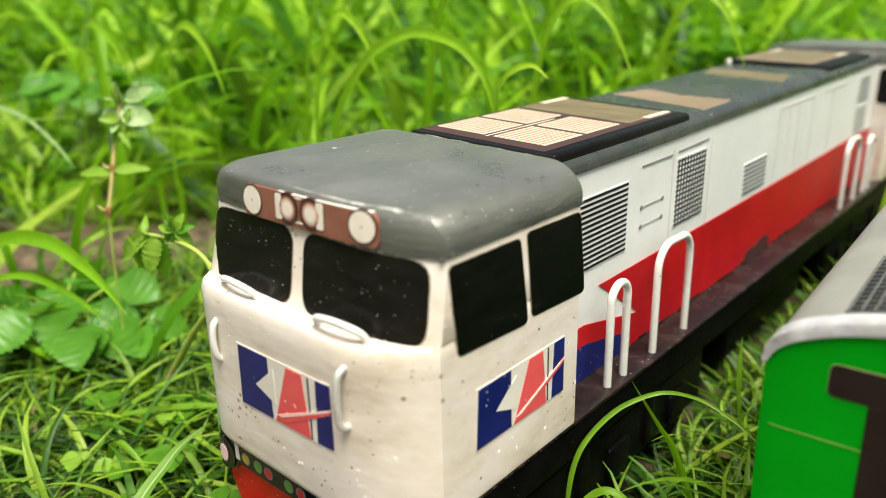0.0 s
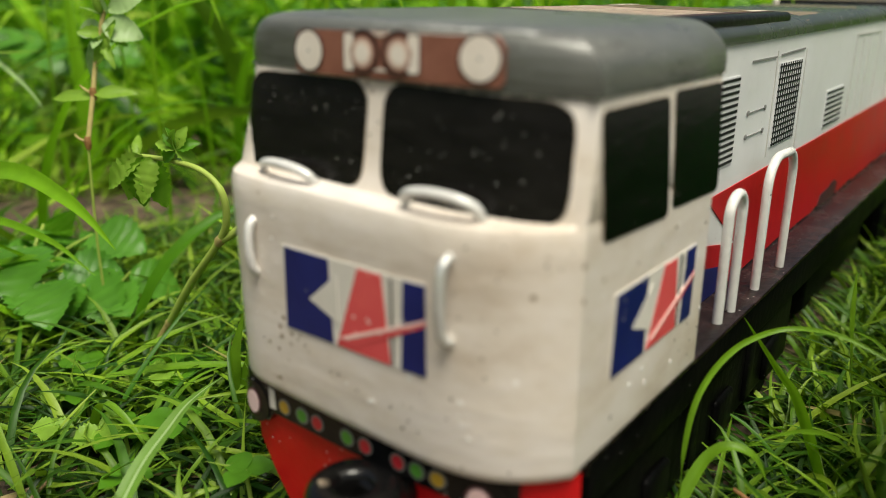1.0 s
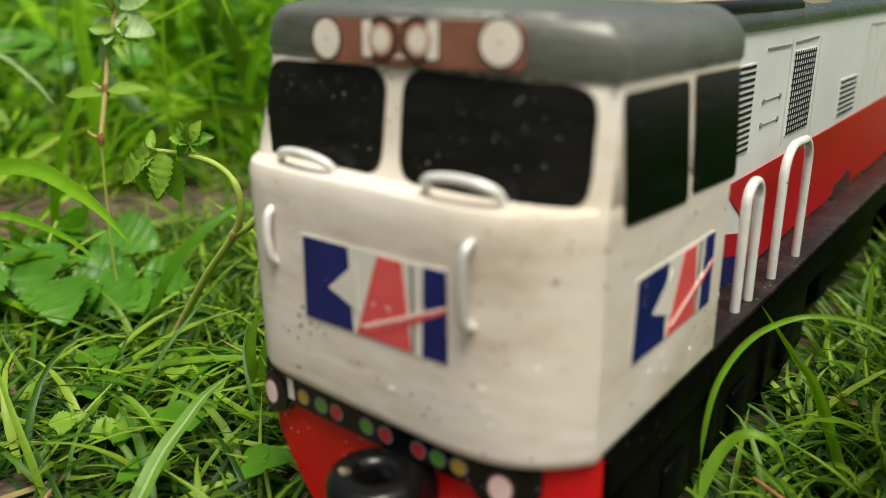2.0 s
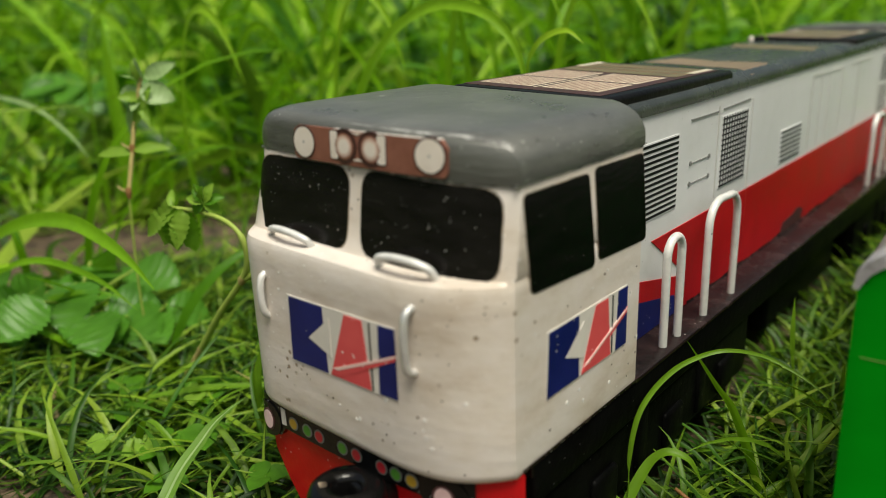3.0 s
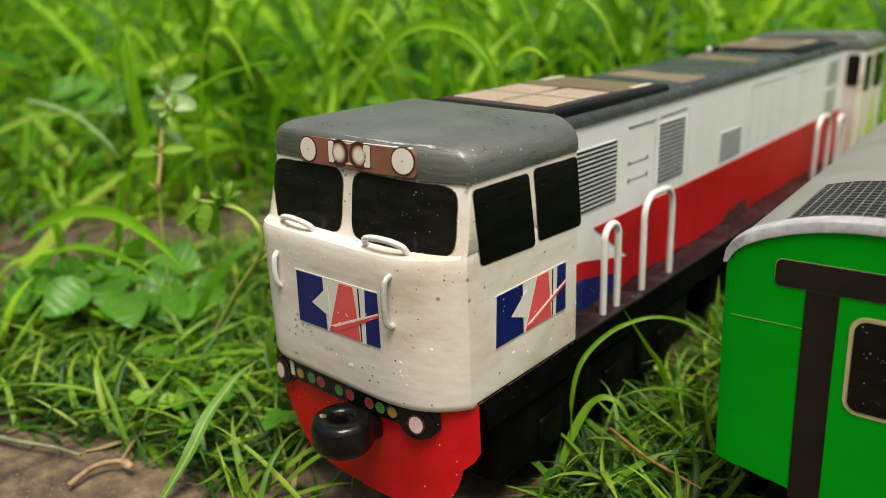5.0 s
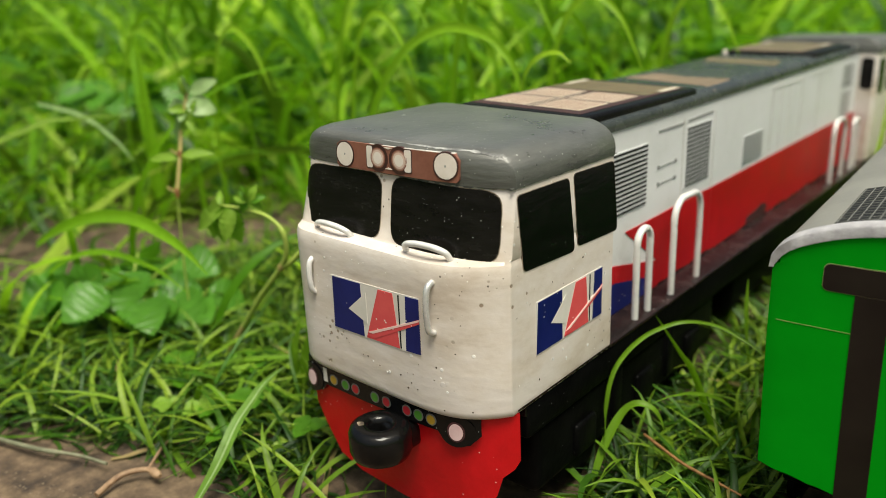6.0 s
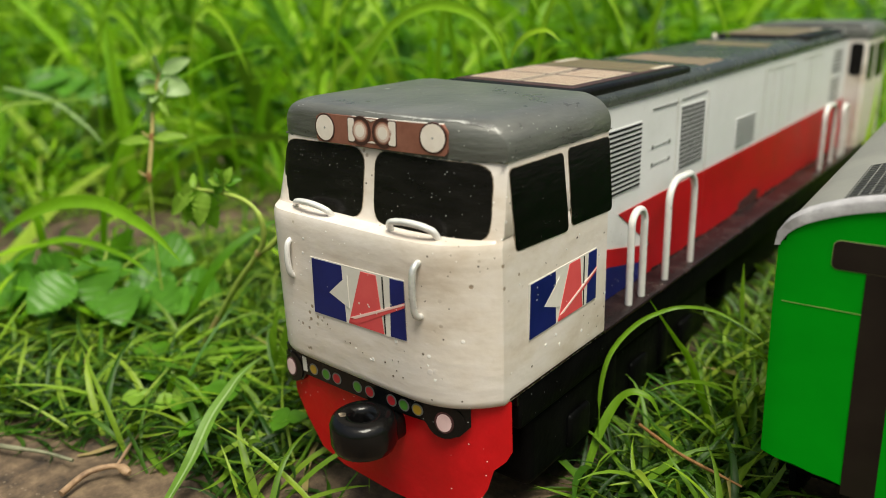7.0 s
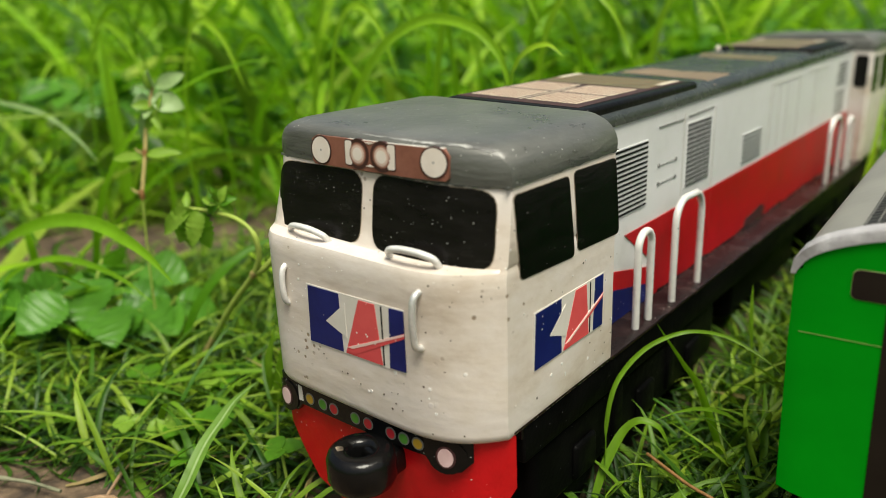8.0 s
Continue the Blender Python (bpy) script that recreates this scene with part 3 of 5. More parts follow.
for a, b, y in ((-4.55, -2.85, -0.72), (-0.45, 1.14, -0.74)):
    ya, yb = y + (0.12 if a < -3 else 0), y + (0.12 if a > -3 else 0)
    arc = [(0.5 * (1 - math.cos(math.pi * k / 10)), math.sin(math.pi * k / 10)) for k in range(11)]
    grip([(a + (b - a) * q, ya + (yb - ya) * q - 0.34 * h ** 0.7, 6.86 + 0.46 * h ** 0.55) for q, h in arc], WIRE)
for x, y, t0, t1, mat in ((-4.38, -1.05, 4.86, 6.12, WIRE), (0.82, -1.08, 4.72, 6.3, SILVER)):
    grip([(x, y + 0.1, t1), (x, y - 0.12, t1 - 0.02), (x, y - 0.3, t1 - 0.18), (x, y - 0.36, (t0 + t1) / 2), (x, y - 0.3, t0 + 0.18), (x, y - 0.12, t0 + 0.02), (x, y + 0.1, t0)], mat)

# red apron, marker lamps and coupler


def apron_front(x):
    return -1.25 + 1.45 * min(abs(x + AXIS) / 4.24, 1.0) ** (4.5 if x > -AXIS else 40)


def apron_face(s, t):
    return (s, apron_front(s) + 0.42 + 0.05 * (2 - t), t)


part("front_apron", patch([(-5.82, 2.5), (-5.8, 0.9), (-5.0, -0.6), (-4.4, -1.6), (-3.4, -1.95), (-1.3, -2.1), (1.2, -2.0), (1.75, -1.75), (2.1, -1.0), (2.25, -0.35), (2.5, -0.1), (2.62, 0.2), (2.64, 1.9), (2.3, 2.2)], apron_face, 0.05, 0.35, 22, 6), APRON, engine, "glossy red painted front apron with chipped edges")


def strip_face(s, t):
    return (s, apron_front(s) + 0.28, t)


strip = part("marker_strip", patch([(-5.72, 2.2), (-5.72, 1.4), (-5.3, 0.98), (-4.75, 1.0), (-4.5, 1.3), (-2.6, 1.27), (0.6, 1.29), (0.85, 0.98), (1.6, 0.95), (1.9, 1.3), (1.9, 2.2)], strip_face, 0.06, 0.2, 24, 3), BLACK, engine, "black strip with printed coloured marker lights")
for s in (-5.2, 1.22):
    part("lamp_housing", patch(disc(s, 1.42, 0.55), strip_face, 0.1, 0.1, 10, 4), BLACK, strip)
    part("lamp_ring", patch([(s + 0.27 * math.cos(a), 1.4 + 0.35 * math.sin(a)) for a in np.linspace(0, 2 * math.pi, 20, endpoint=False)], strip_face, 0.112, 0.05, 10, 4), RUST, strip, "dark red-brown rim of the lamp print")
    part("marker_lamp", patch([(s + 0.21 * math.cos(a), 1.4 + 0.29 * math.sin(a)) for a in np.linspace(0, 2 * math.pi, 20, endpoint=False)], strip_face, 0.125, 0.05, 10, 4), PINKLAMP, strip, "oval pale pink lamp print")
part("bare_spot", patch([(-4.62, 1.42), (-4.42, 1.42), (-4.44, 1.92), (-4.62, 1.95)], strip_face, 0.075, 0.05, 3, 2), PAPER, strip, "bare pale spot")
for s, mat in zip((-4.1, -3.5, -3.0, -2.07, -1.53, -0.62, -0.13, 0.37), (YELLOWDOT, GREENDOT, REDDOT, GREENDOT, REDDOT, REDDOT, GREENDOT, YELLOWDOT)):
    part("marker_ring", patch(disc(s, 1.6, 0.2), strip_face, 0.075, 0.02, 8, 3), MESHGREY, strip)
    part("marker_light", patch(disc(s, 1.6, 0.155), strip_face, 0.085, 0.02, 8, 3), mat, strip)


def coupler():
    """A turned ring with a shank: inner wall, top, outer wall and bottom swept round."""
    bm = bmesh.new()
    prof = [(0.34, 0.15), (0.34, 1.08), (0.41, 1.18), (0.58, 1.24), (0.80, 1.23), (0.95, 1.14), (1.02, 0.96), (1.02, 0.38), (0.93, 0.16), (0.80, 0.09), (0.5, 0.1)]
    n = 32
    cx, cy, z0 = -1.1, -1.8, 0.12
    rows = [[bm.verts.new(cm(cx + r * math.cos(2 * math.pi * k / n), cy + r * math.sin(2 * math.pi * k / n), z0 + z)) for r, z in prof] for k in range(n)]
    for k in range(n):
        a, b = rows[k], rows[(k + 1) % n]
        for i in range(len(prof)):
            j = (i + 1) % len(prof)
            bm.faces.new((a[i], a[j], b[j], b[i]))
    return bm


part("coupler", coupler(), BLACK, engine, "glossy black ring coupler with a worn rim")
part("worn_spot", patch(soften([(-1.70, -2.24), (-1.48, -2.36), (-1.40, -2.2), (-1.52, -2.08), (-1.64, -2.14)], 0.07), flat_top(1.355), 0.012, 0.03, 6, 3), DIRT, engine, "bare wood where the black paint has chipped")
part("coupler_shank", box(-1.55, -0.3, -1.6, 0.6, 0.24, 1.24, 0.32, 4), BLACK, engine)

# underframe
part("deck", box(-AXIS - 4.24, -AXIS + 4.24, 6.2, LENGTH - 6.2, 1.9, 2.04, 0.03), DECK, engine, "worn brown-black walkway deck")
part("side_sill", box(-AXIS - 4.2, -AXIS + 4.2, 1.0, LENGTH - 1.0, 0.7, 1.9, 0.1), SOOT, engine)
part("cab_floor", box(-AXIS - 4.15, -AXIS + 4.15, 0.95, 6.3, 1.5, 2.1, 0.05), BLACK, engine)
part("cab_floor", box(-AXIS - 4.15, -AXIS + 4.15, LENGTH - 6.3, LENGTH - 0.3, 1.5, 2.1, 0.05), BLACK, engine)
part("fuel_tank", box(-AXIS - 3.7, -AXIS + 3.7, 19.5, 30.2, -1.7, 0.75, 0.5, 4), SOOT, engine)


def wheel_mesh(x, y, z, r, thick):
    bm = bmesh.new()
    prof = [(0.15, 0), (r * 0.6, 0), (r * 0.65, 0.12), (r * 0.85, 0.12), (r, 0.2), (r, thick), (0.15, thick)]
    n = 24
    rows = [[bm.verts.new(cm(x - h, y + q * math.cos(2 * math.pi * k / n), z + q * math.sin(2 * math.pi * k / n))) for q, h in prof] for k in range(n)]
    for k in range(n):
        a, b = rows[k], rows[(k + 1) % n]
        for i in range(len(prof)):
            bm.faces.new((a[i], a[(i + 1) % len(prof)], b[(i + 1) % len(prof)], b[i]))
    return bm


for yc in (9.3, LENGTH - 9.3):
    bogie = part("bogie", box(-AXIS - 4.05, -AXIS + 4.05, yc - 7.6, yc + 7.2, -1.9, 0.75, 0.35, 3), SOOT, engine, "black painted bogie frame")
    for k in (-4.6, 0, 4.6):
        for sx in (-1, 1):
            part("wheel", wheel_mesh(-AXIS + sx * 3.95 + (0 if sx > 0 else 0.6), yc + k, -1.35, 1.6, 0.6), SOOT, bogie)
        part("axle_box", box(-AXIS + 3.95, -AXIS + 4.22, yc + k - 0.7, yc + k + 0.7, -1.6, -0.3, 0.15), SOOT, bogie)
    for k in (-2.3, 2.3):
        part("spring_hanger", box(-AXIS + 3.6, -AXIS + 4.17, yc + k - 0.35, yc + k + 0.35, -1.5, 0.7, 0.1), SOOT, bogie)

# long hood
HOOD = 1.46


def hood_rise(y):
    """The hood's top climbs a little to the rear."""
    return 0.0085 * max(y - 12, 0)


part("hood", loft([[(-AXIS - 3.0, y, 2.0), (HOOD - 0.02, y, 2.0), (HOOD - 0.02, y, 9.4 + hood_rise(y)), (-AXIS - 3.0, y, 9.4 + hood_rise(y))] for y in (6.2, 12, LENGTH - 6.2)]), WHITE, engine, "white-covered long engine hood")
prof = [(3.0, 9.32), (3.06, 9.34), (3.06, 9.5)] + [(3.06 - 0.75 * (1 - math.cos(radians(a))), 9.5 + 0.4 * math.sin(radians(a))) for a in range(15, 91, 15)]
prof = prof + [(-x, z) for x, z in prof[::-1]]
rings = [[(x - AXIS, y, z - 0.06 - 0.02 * (x - 3.06) + hood_rise(y)) for x, z in prof] for y in (6.0, 12, 24, 34, LENGTH - 6.0)]
part("hood_roof", loft(rings), SHOULDER, engine, "dark grey hood roof with rounded shoulders")

skin = side(HOOD)


def film(name, poly, mat, lift=0.01, parent=None, label="", cols=2, rows=1):
    return part(name, patch(poly, skin, lift, 0.02, cols, rows), mat, parent or engine, label, smooth=False)


film("red_stripe", [(9.4, 5.2), (FAR, 5.45), (FAR, 2.06), (12.45, 2.06), (12.45, 3.15)], RED, 0.012, None, "red film stripe with an arrow tip", 12, 3)
film("red_band", [(6.4, 4.1), (8.6, 4.05), (12.46, 3.2), (12.46, 2.06), (6.4, 2.06)], RED, 0.010, None, "", 6, 2)
film("blue_band", [(6.4, 3.35), (8.7, 3.32), (11.4, 2.75), (11.5, 2.06), (6.4, 2.06)], BLUE, 0.018, None, "dark blue film band", 4, 2)


def louvre(y0, y1, z0, z1, n, slat, label, fill=0.46, bars=0):
    panel = film("louvre_panel", [(y0, z0), (y1, z0), (y1, z1), (y0, z1)], WHITE, 0.010, None, label, 2, 1)
    step = (z1 - z0) / n
    for k in range(n):
        z = z0 + step * (k + 0.25)
        film("slat", [(y0 + 0.03, z), (y1 - 0.03, z), (y1 - 0.03, z + step * fill), (y0 + 0.03, z + step * fill)], slat, 0.024, panel)
    for k in range(bars):
        y = y0 + (y1 - y0) * (k + 0.4) / bars
        film("upright_bar", [(y, z0 + 0.02), (y + (y1 - y0) * 0.22 / bars, z0 + 0.02), (y + (y1 - y0) * 0.22 / bars, z1 - 0.02), (y, z1 - 0.02)], slat, 0.030, panel)


louvre(7.3, 11.05, 5.96, 8.42, 14, INK, "white panel with printed black louvre slats", 0.47)
louvre(14.72, 17.3, 5.86, 8.5, 14, INK, "fine black grille printed on white", 0.29, 10)
louvre(21.6, 24.38, 5.57, 7.02, 7, INK, "small grey louvre panel", 0.4)
louvre(39.3, 41.6, 7.5, 9.0, 6, DUSK, "grey louvre panel")
louvre(39.4, 41.7, 5.6, 7.2, 6, DUSK, "grey louvre panel")
# printed door lines, latches and a fuel hatch
for y0, z0, y1, z1, w in ((12.0, 8.72, 14.3, 8.72, 0.03), (14.8, 8.75, 17.5, 8.82, 0.03), (17.75, 2.6, 17.75, 8.8, 0.015), (14.4, 5.6, 14.4, 8.9, 0.015), (25.6, 8.95, 30.6, 8.95, 0.03), (25.6, 5.6, 25.6, 8.95, 0.02), (27.0, 5.6, 27.0, 8.8, 0.015), (28.4, 5.6, 28.4, 8.8, 0.02), (30.6, 5.6, 30.6, 8.95, 0.02), (32.5, 9.0, 36.5, 9.0, 0.025), (34.0, 5.6, 34.0, 8.9, 0.015)):
    if y1 > y0:
        film("panel_line", [(y0, z0 - w), (y1, z1 - w), (y1, z1 + w), (y0, z0 + w)], LATCH if y0 < 18 else FAINT, 0.012)
    else:
        film("panel_line", [(y0 - w, z0), (y0 + w, z0), (y0 + w, z1), (y0 - w, z1)], FAINT, 0.012)
for z in (7.25, 6.55):
    film("latch_rod", [(12.1, z - 0.011), (13.7, z - 0.011), (13.7, z + 0.011), (12.1, z + 0.011)], LATCH, 0.012, None, "thin grey latch rod")
    film("latch_knob", disc(12.1, z, 0.085, 12), LATCH, 0.015)
    film("latch_knob", disc(13.7, z, 0.085, 12), LATCH, 0.015)
film("fuel_hatch", soften([(22.7, 2.1), (25.8, 2.1), (26.1, 2.62), (25.2, 2.86), (24.2, 2.66), (23.0, 2.6)], 0.15), RUST, 0.025, None, "dark worn hatch print", 6, 2)

film("grime_edge", [(12.5, 2.06), (42.8, 2.06)] + [(42.8 - 1.01 * k, 2.14 + 0.04 * math.sin(2.3 * k) + 0.03 * math.sin(5.1 * k)) for k in range(31)], DECK, 0.02, None, "dark uneven grime along the walkway", 40, 2)

# boxes and prints on the hood's roof
def crown(s, t):
    u = min(max((s + AXIS - 2.31) / 0.75, 0), 0.98)
    return (s, t, 9.44 + 0.4 * math.sqrt(1 - u * u) - 0.02 * (s + AXIS - 3.06) + hood_rise(t))


for y0, y1, z, lean, turned in ((6.45, 15.95, 10.12, 0.042, False), (33.3, 41.6, 10.27, 0.03, True)):
    right = 0.1 if turned else 0.72
    bm = box(-AXIS - 2.65, -AXIS + 2.85, y0, y1, z - 0.5, z, 0.16, 4)
    for v in bm.verts:
        v.co.z -= lean * (v.co.x - 0.0015)
    roof_box = part("roof_box", bm, BOXBLACK, engine, "glossy black raised roof box")

    def lid(s_, t_):
        return (s_, t_, z - lean * (s_ + 1.4))

    part("print_sheet", patch([(-4.05, y0 + 0.45), (right + 0.15, y0 + 0.45), (right + 0.15, y1 - 0.45), (-4.05, y1 - 0.45)], lid, 0.012, 0.02, 4, 4), PEACH if turned else DARKBROWN, roof_box)
    if not turned:
        for x0 in (-3.88, -1.52):
            for q0 in (y0 + 1.1, y0 + 3.5):
                mesh = part("mesh_panel", patch([(x0, q0), (x0 + 1.98, q0), (x0 + 1.98, q0 + 2.15), (x0, q0 + 2.15)], lid, 0.02, 0.02, 2, 2), TAN, roof_box, "pale tan printed mesh panel")
                bm = bmesh.new()
                for k in range(1, 10):
                    for (a0, a1, b0, b1) in ((x0 + 0.198 * k - 0.021, x0 + 0.198 * k + 0.021, q0, q0 + 2.15), (x0, x0 + 1.98, q0 + 0.215 * k - 0.016, q0 + 0.215 * k + 0.016)):
                        bm.faces.new([bm.verts.new(cm(a, b, lid(a, b)[2] + 0.026)) for a, b in ((a0, b0), (a1, b0), (a1, b1), (a0, b1))])
                tagged(part("mesh_grid", bm, BROWN, roof_box, "fine brown mesh print"), kind="stuff")
        part("pale_line", patch([(-1.75, y0 + 1.0), (-1.68, y0 + 1.0), (-1.68, y0 + 4.9), (-1.75, y0 + 4.9)], lid, 0.02, 0.02, 1, 3), TAN, roof_box)
    if not turned:
        edge = [(-4.05 + 0.515 * k, y0 + 0.05 + 0.02 * math.sin(2.1 * k), lid(-4.05 + 0.515 * k, y0)[2] - 0.06 + 0.012 * math.sin(3.7 * k)) for k in range(11)]
        part("worn_glint_edge", tube(edge, [0.012 + 0.014 * abs(math.sin(1.9 * k)) for k in range(11)], 6), WORN_GLINT, roof_box, "whitish worn front edge")
    first = y0 + (1.5 if turned else 6.0)
    for x0, x1 in ((-3.5, -1.7), (-1.7, -0.25)) if turned else ((-3.95, -1.68), (-1.68, 0.62)):
        part("olive_panel", patch([(x0, first), (x1, first), (x1, y1 - (1.1 if turned else 0.6)), (x0, y1 - (1.1 if turned else 0.6))], lid, 0.02, 0.02, 2, 2), OLIVE, roof_box, "faded olive printed panel")
    if not turned:
        for q in (first + 0.95, first + 1.9):
            part("panel_seam", patch([(-3.95, q), (0.62, q), (0.62, q + 0.05), (-3.95, q + 0.05)], lid, 0.026, 0.02, 3, 1), BROWN, roof_box)
    for x0, x1 in ((-4.02, -3.72), (right - 0.3, right - 0.02)):
        part("pale_strip", patch([(x0, y1 - 2.2), (x1, y1 - 2.2), (x1, y1 - 0.45), (x0, y1 - 0.45)], lid, 0.03, 0.02, 1, 2), PALETAN, roof_box)
    if turned:
        # Small white spot standing out from the rear box's near corner.
        part("corner_spot", tube([(-AXIS - 2.6, y0 + 0.02, z - 0.28), (-AXIS - 2.6, y0 - 0.1, z - 0.22), (-AXIS - 2.6, y0 - 0.13, z - 0.04), (-AXIS - 2.6, y0 + 0.02, z + 0.04)], [0.1, 0.17, 0.17, 0.1], 10), LENS, roof_box, "small white spot on the box's corner")
part("roof_print", patch([(-3.7, 18.9), (1.4, 17.5), (0.98, 20.6), (-1.2, 20.4), (-3.1, 21.3)], crown, 0.012, 0.02, 8, 3), PEACH, engine, "faded tan print on the roof")
part("roof_print", patch([(-3.4, 28.0), (0.95, 26.9), (0.4, 29.8), (-4.1, 30.6)], crown, 0.012, 0.02, 8, 3), OLIVE, engine, "faded olive print on the roof")

# hand rails along the walkway


def hand_rail(y0, y1, top_z, x=2.32):
    r = min((y1 - y0) / 2, 0.85)
    pts = [(x, y0, 2.0), (x, y0, 3.0), (x, y0, top_z - r)]
    pts += [(x, y0 + r - r * math.cos(radians(a)), top_z - r + r * math.sin(radians(a))) for a in range(15, 91, 15)]
    pts += [(x, y1 - r + r * math.sin(radians(a)), top_z - r + r * math.cos(radians(a))) for a in range(15, 91, 15)]
    pts += [(x, y1, 3.0), (x, y1, 2.0)]
    part("hand_rail", tube(pts, 0.138, 12), WIRE, engine, "white-painted bent wire hand rail, chipped")


hand_rail(8.72, 9.78, 5.55)
hand_rail(11.92, 14.5, 6.0)
hand_rail(LENGTH - 14.5, LENGTH - 11.92, 5.9)
hand_rail(LENGTH - 9.74, LENGTH - 8.66, 5.4)

# ---- the green coach beside it ----
CX, HALF = 12.36, 4.1


def coach_end(s):
    return 5.05 + 0.052 * (s - 9) + 0.05 * min(abs(s - CX) / HALF, 1.0) ** 30


def coach_crown(s):
    u = min(abs(s - CX) / HALF, 1.0)
    return 8.08 - 1.0 * u ** 2.5 - 0.3 * u ** 24


def skew(x, y, z):
    """The coach stands turned by three degrees, its sides drawn in a little below."""
    return (x - 0.052 * (y - 5) + 0.025 * max(5 - z, 0), y, z)


coach = thing("toy_coach", cm(CX, 20, -3), "green card toy railway coach with a grey roof and black bands", "toy train")
n = 28
xs = [CX + HALF * (-math.cos(math.pi * i / n) * 0.4 + 0.6 * (2 * i / n - 1)) for i in range(n + 1)]
rings = []
for z, q in ((-0.55, 0.12), (-0.45, 0.0), (2.0, 0), (4.5, 0), (6.58, 0)):
    lift = 0.16 * (1 if z < 0 else 0)
    ring = [(CX + (x - CX) * (1 - q / 8), coach_end(x) + q, z + lift * min(max(11.8 - x, -2), 4) + 0.02 * math.sin(7 * x) * (z < 0)) for x in xs]
    ring += [(CX + HALF, 20, z), (CX + HALF, 40, z), (CX - HALF, 40, z), (CX - HALF, 20, z + lift * 3)]
    rings.append([skew(*p) for p in ring])
part("body", loft(rings), CARD, coach, "glossy green card body", sharp=12)


def end_face(s, t):
    return skew(s, coach_end(s), t)


inner = [x for x in xs if coach_crown(x) > 6.9]
gable = [(x, 6.56) for x in inner] + [(x, coach_crown(x) - 0.1) for x in inner[::-1]]
part("end_gable", patch(gable, end_face, 0.0, 0.4, 26, 4), CARD, coach)


def roof_skin(y0, y1):
    """The arched roof with a short upright skirt along both sides."""
    rows = []
    for k in range(9):
        q = k / 8
        ends = [(coach_end(x) + y0) * (1 - q) + y1 * q for x in xs]
        ring = [skew(xs[0] - 0.03, ends[0], 6.5)] + [skew(x, y, coach_crown(x)) for x, y in zip(xs, ends)] + [skew(xs[-1] + 0.03, ends[-1], 6.5)]
        ring += [skew(CX + (x - CX) * 0.97, y, min(coach_crown(x) - 0.22, 7.9)) for x, y in zip(xs[::-1], ends[::-1])]
        rows.append(ring)
    return loft(rows)


part("roof", roof_skin(0.25, 40.3), CARDGREY, coach, "grey card roof, gently arched")


def trim():
    rows = []
    line = [(xs[0] - 0.04, 6.45, 0)] + [(x, coach_crown(x), 1) for x in xs] + [(xs[-1] + 0.04, 6.45, 0)]
    for x, z, up in line:
        y, s = coach_end(x), (x - CX) / HALF
        over, drop = 0.05 * s, 0.28 if up else 0.0
        rows.append([skew(x + over - (0.1 if up else 0.14) * s, y - 0.07, z - drop), skew(x + over, y - 0.08, z - 0.02), skew(x + over, y - 0.03, z + 0.03 * up), skew(x + over, y + 0.5, z + 0.035 * up), skew(x + over - 0.1 * s, y + 0.5, z - drop - 0.05)])
    return loft(rows)


part("roof_trim", trim(), TAPE, coach, "crinkled silver-grey tape edging")
part("cross_band", patch(rounded(9.6, 15.0, 6.01, 6.78, 0.16), end_face, 0.02, 0.05, 14, 3), BAND, coach, "black band with a thin tan outline")
part("band_outline", patch(rounded(9.59, 15.01, 6.002, 6.788, 0.163), end_face, 0.012, 0.05, 14, 3), GOLD, coach)
for s0 in (10.42, 13.3):
    part("upright_band", patch([(s0, -0.5), (s0 + 0.84, -0.5), (s0 + 0.84, 6.0), (s0, 6.0)], end_face, 0.02, 0.05, 4, 3), BAND, coach, "black upright band")
part("tan_line", patch([(8.5, 4.872), (10.45, 4.872), (10.45, 4.886), (8.5, 4.886)], end_face, 0.012, 0.05, 6, 1), OLIVELINE, coach, "thin tan line")
frame_part = part("end_window", patch(rounded(11.58, 13.05, 2.7, 5.55, 0.4), end_face, 0.02, 0.05, 6, 3), GOLD, coach, "dark end window with a tan rounded frame")
part("pane", patch(rounded(11.7, 12.93, 2.82, 5.43, 0.3), end_face, 0.04, 0.05, 6, 3), GLASS, frame_part)
part("under_frame", box(CX - 3.6, CX + 3.3, 6.5, 39, -1.2, -0.4, 0.1), SOOT, coach)
for yc in (10.5, 34):
    coach_bogie = part("bogie", box(CX - 3.3, CX + 3.0, yc - 3, yc + 3, -1.9, -0.9, 0.2), SOOT, coach)
    for k in (-2, 2):
        for x in (CX - 2.9, CX + 3.2):
            part("wheel", wheel_mesh(x - 0.3, yc + k, -1.75, 1.25, 0.4), SOOT, coach_bogie)


def coach_top(s, t):
    return skew(s, t, coach_crown(s))


vent = part("roof_vent", patch([(9.6, 5.75), (15.0, 5.75), (15.0, 10.2), (9.6, 10.2)], coach_top, 0.02, 0.05, 10, 4), INK, coach, "black roof vent mesh with pale lines")
for k in range(22):
    s = 9.65 + 5.3 * k / 21
    part("mesh_bar", patch([(s - 0.012, 5.75), (s + 0.012, 5.75), (s + 0.012, 10.2), (s - 0.012, 10.2)], coach_top, 0.035, 0.02, 1, 4), MESHGREY, vent)
for k in range(14):
    t = 5.8 + 4.35 * k / 13
    part("mesh_bar", patch([(9.6, t - 0.011), (15.0, t - 0.011), (15.0, t + 0.011), (9.6, t + 0.011)], coach_top, 0.04, 0.02, 10, 1), MESHGREY, vent)

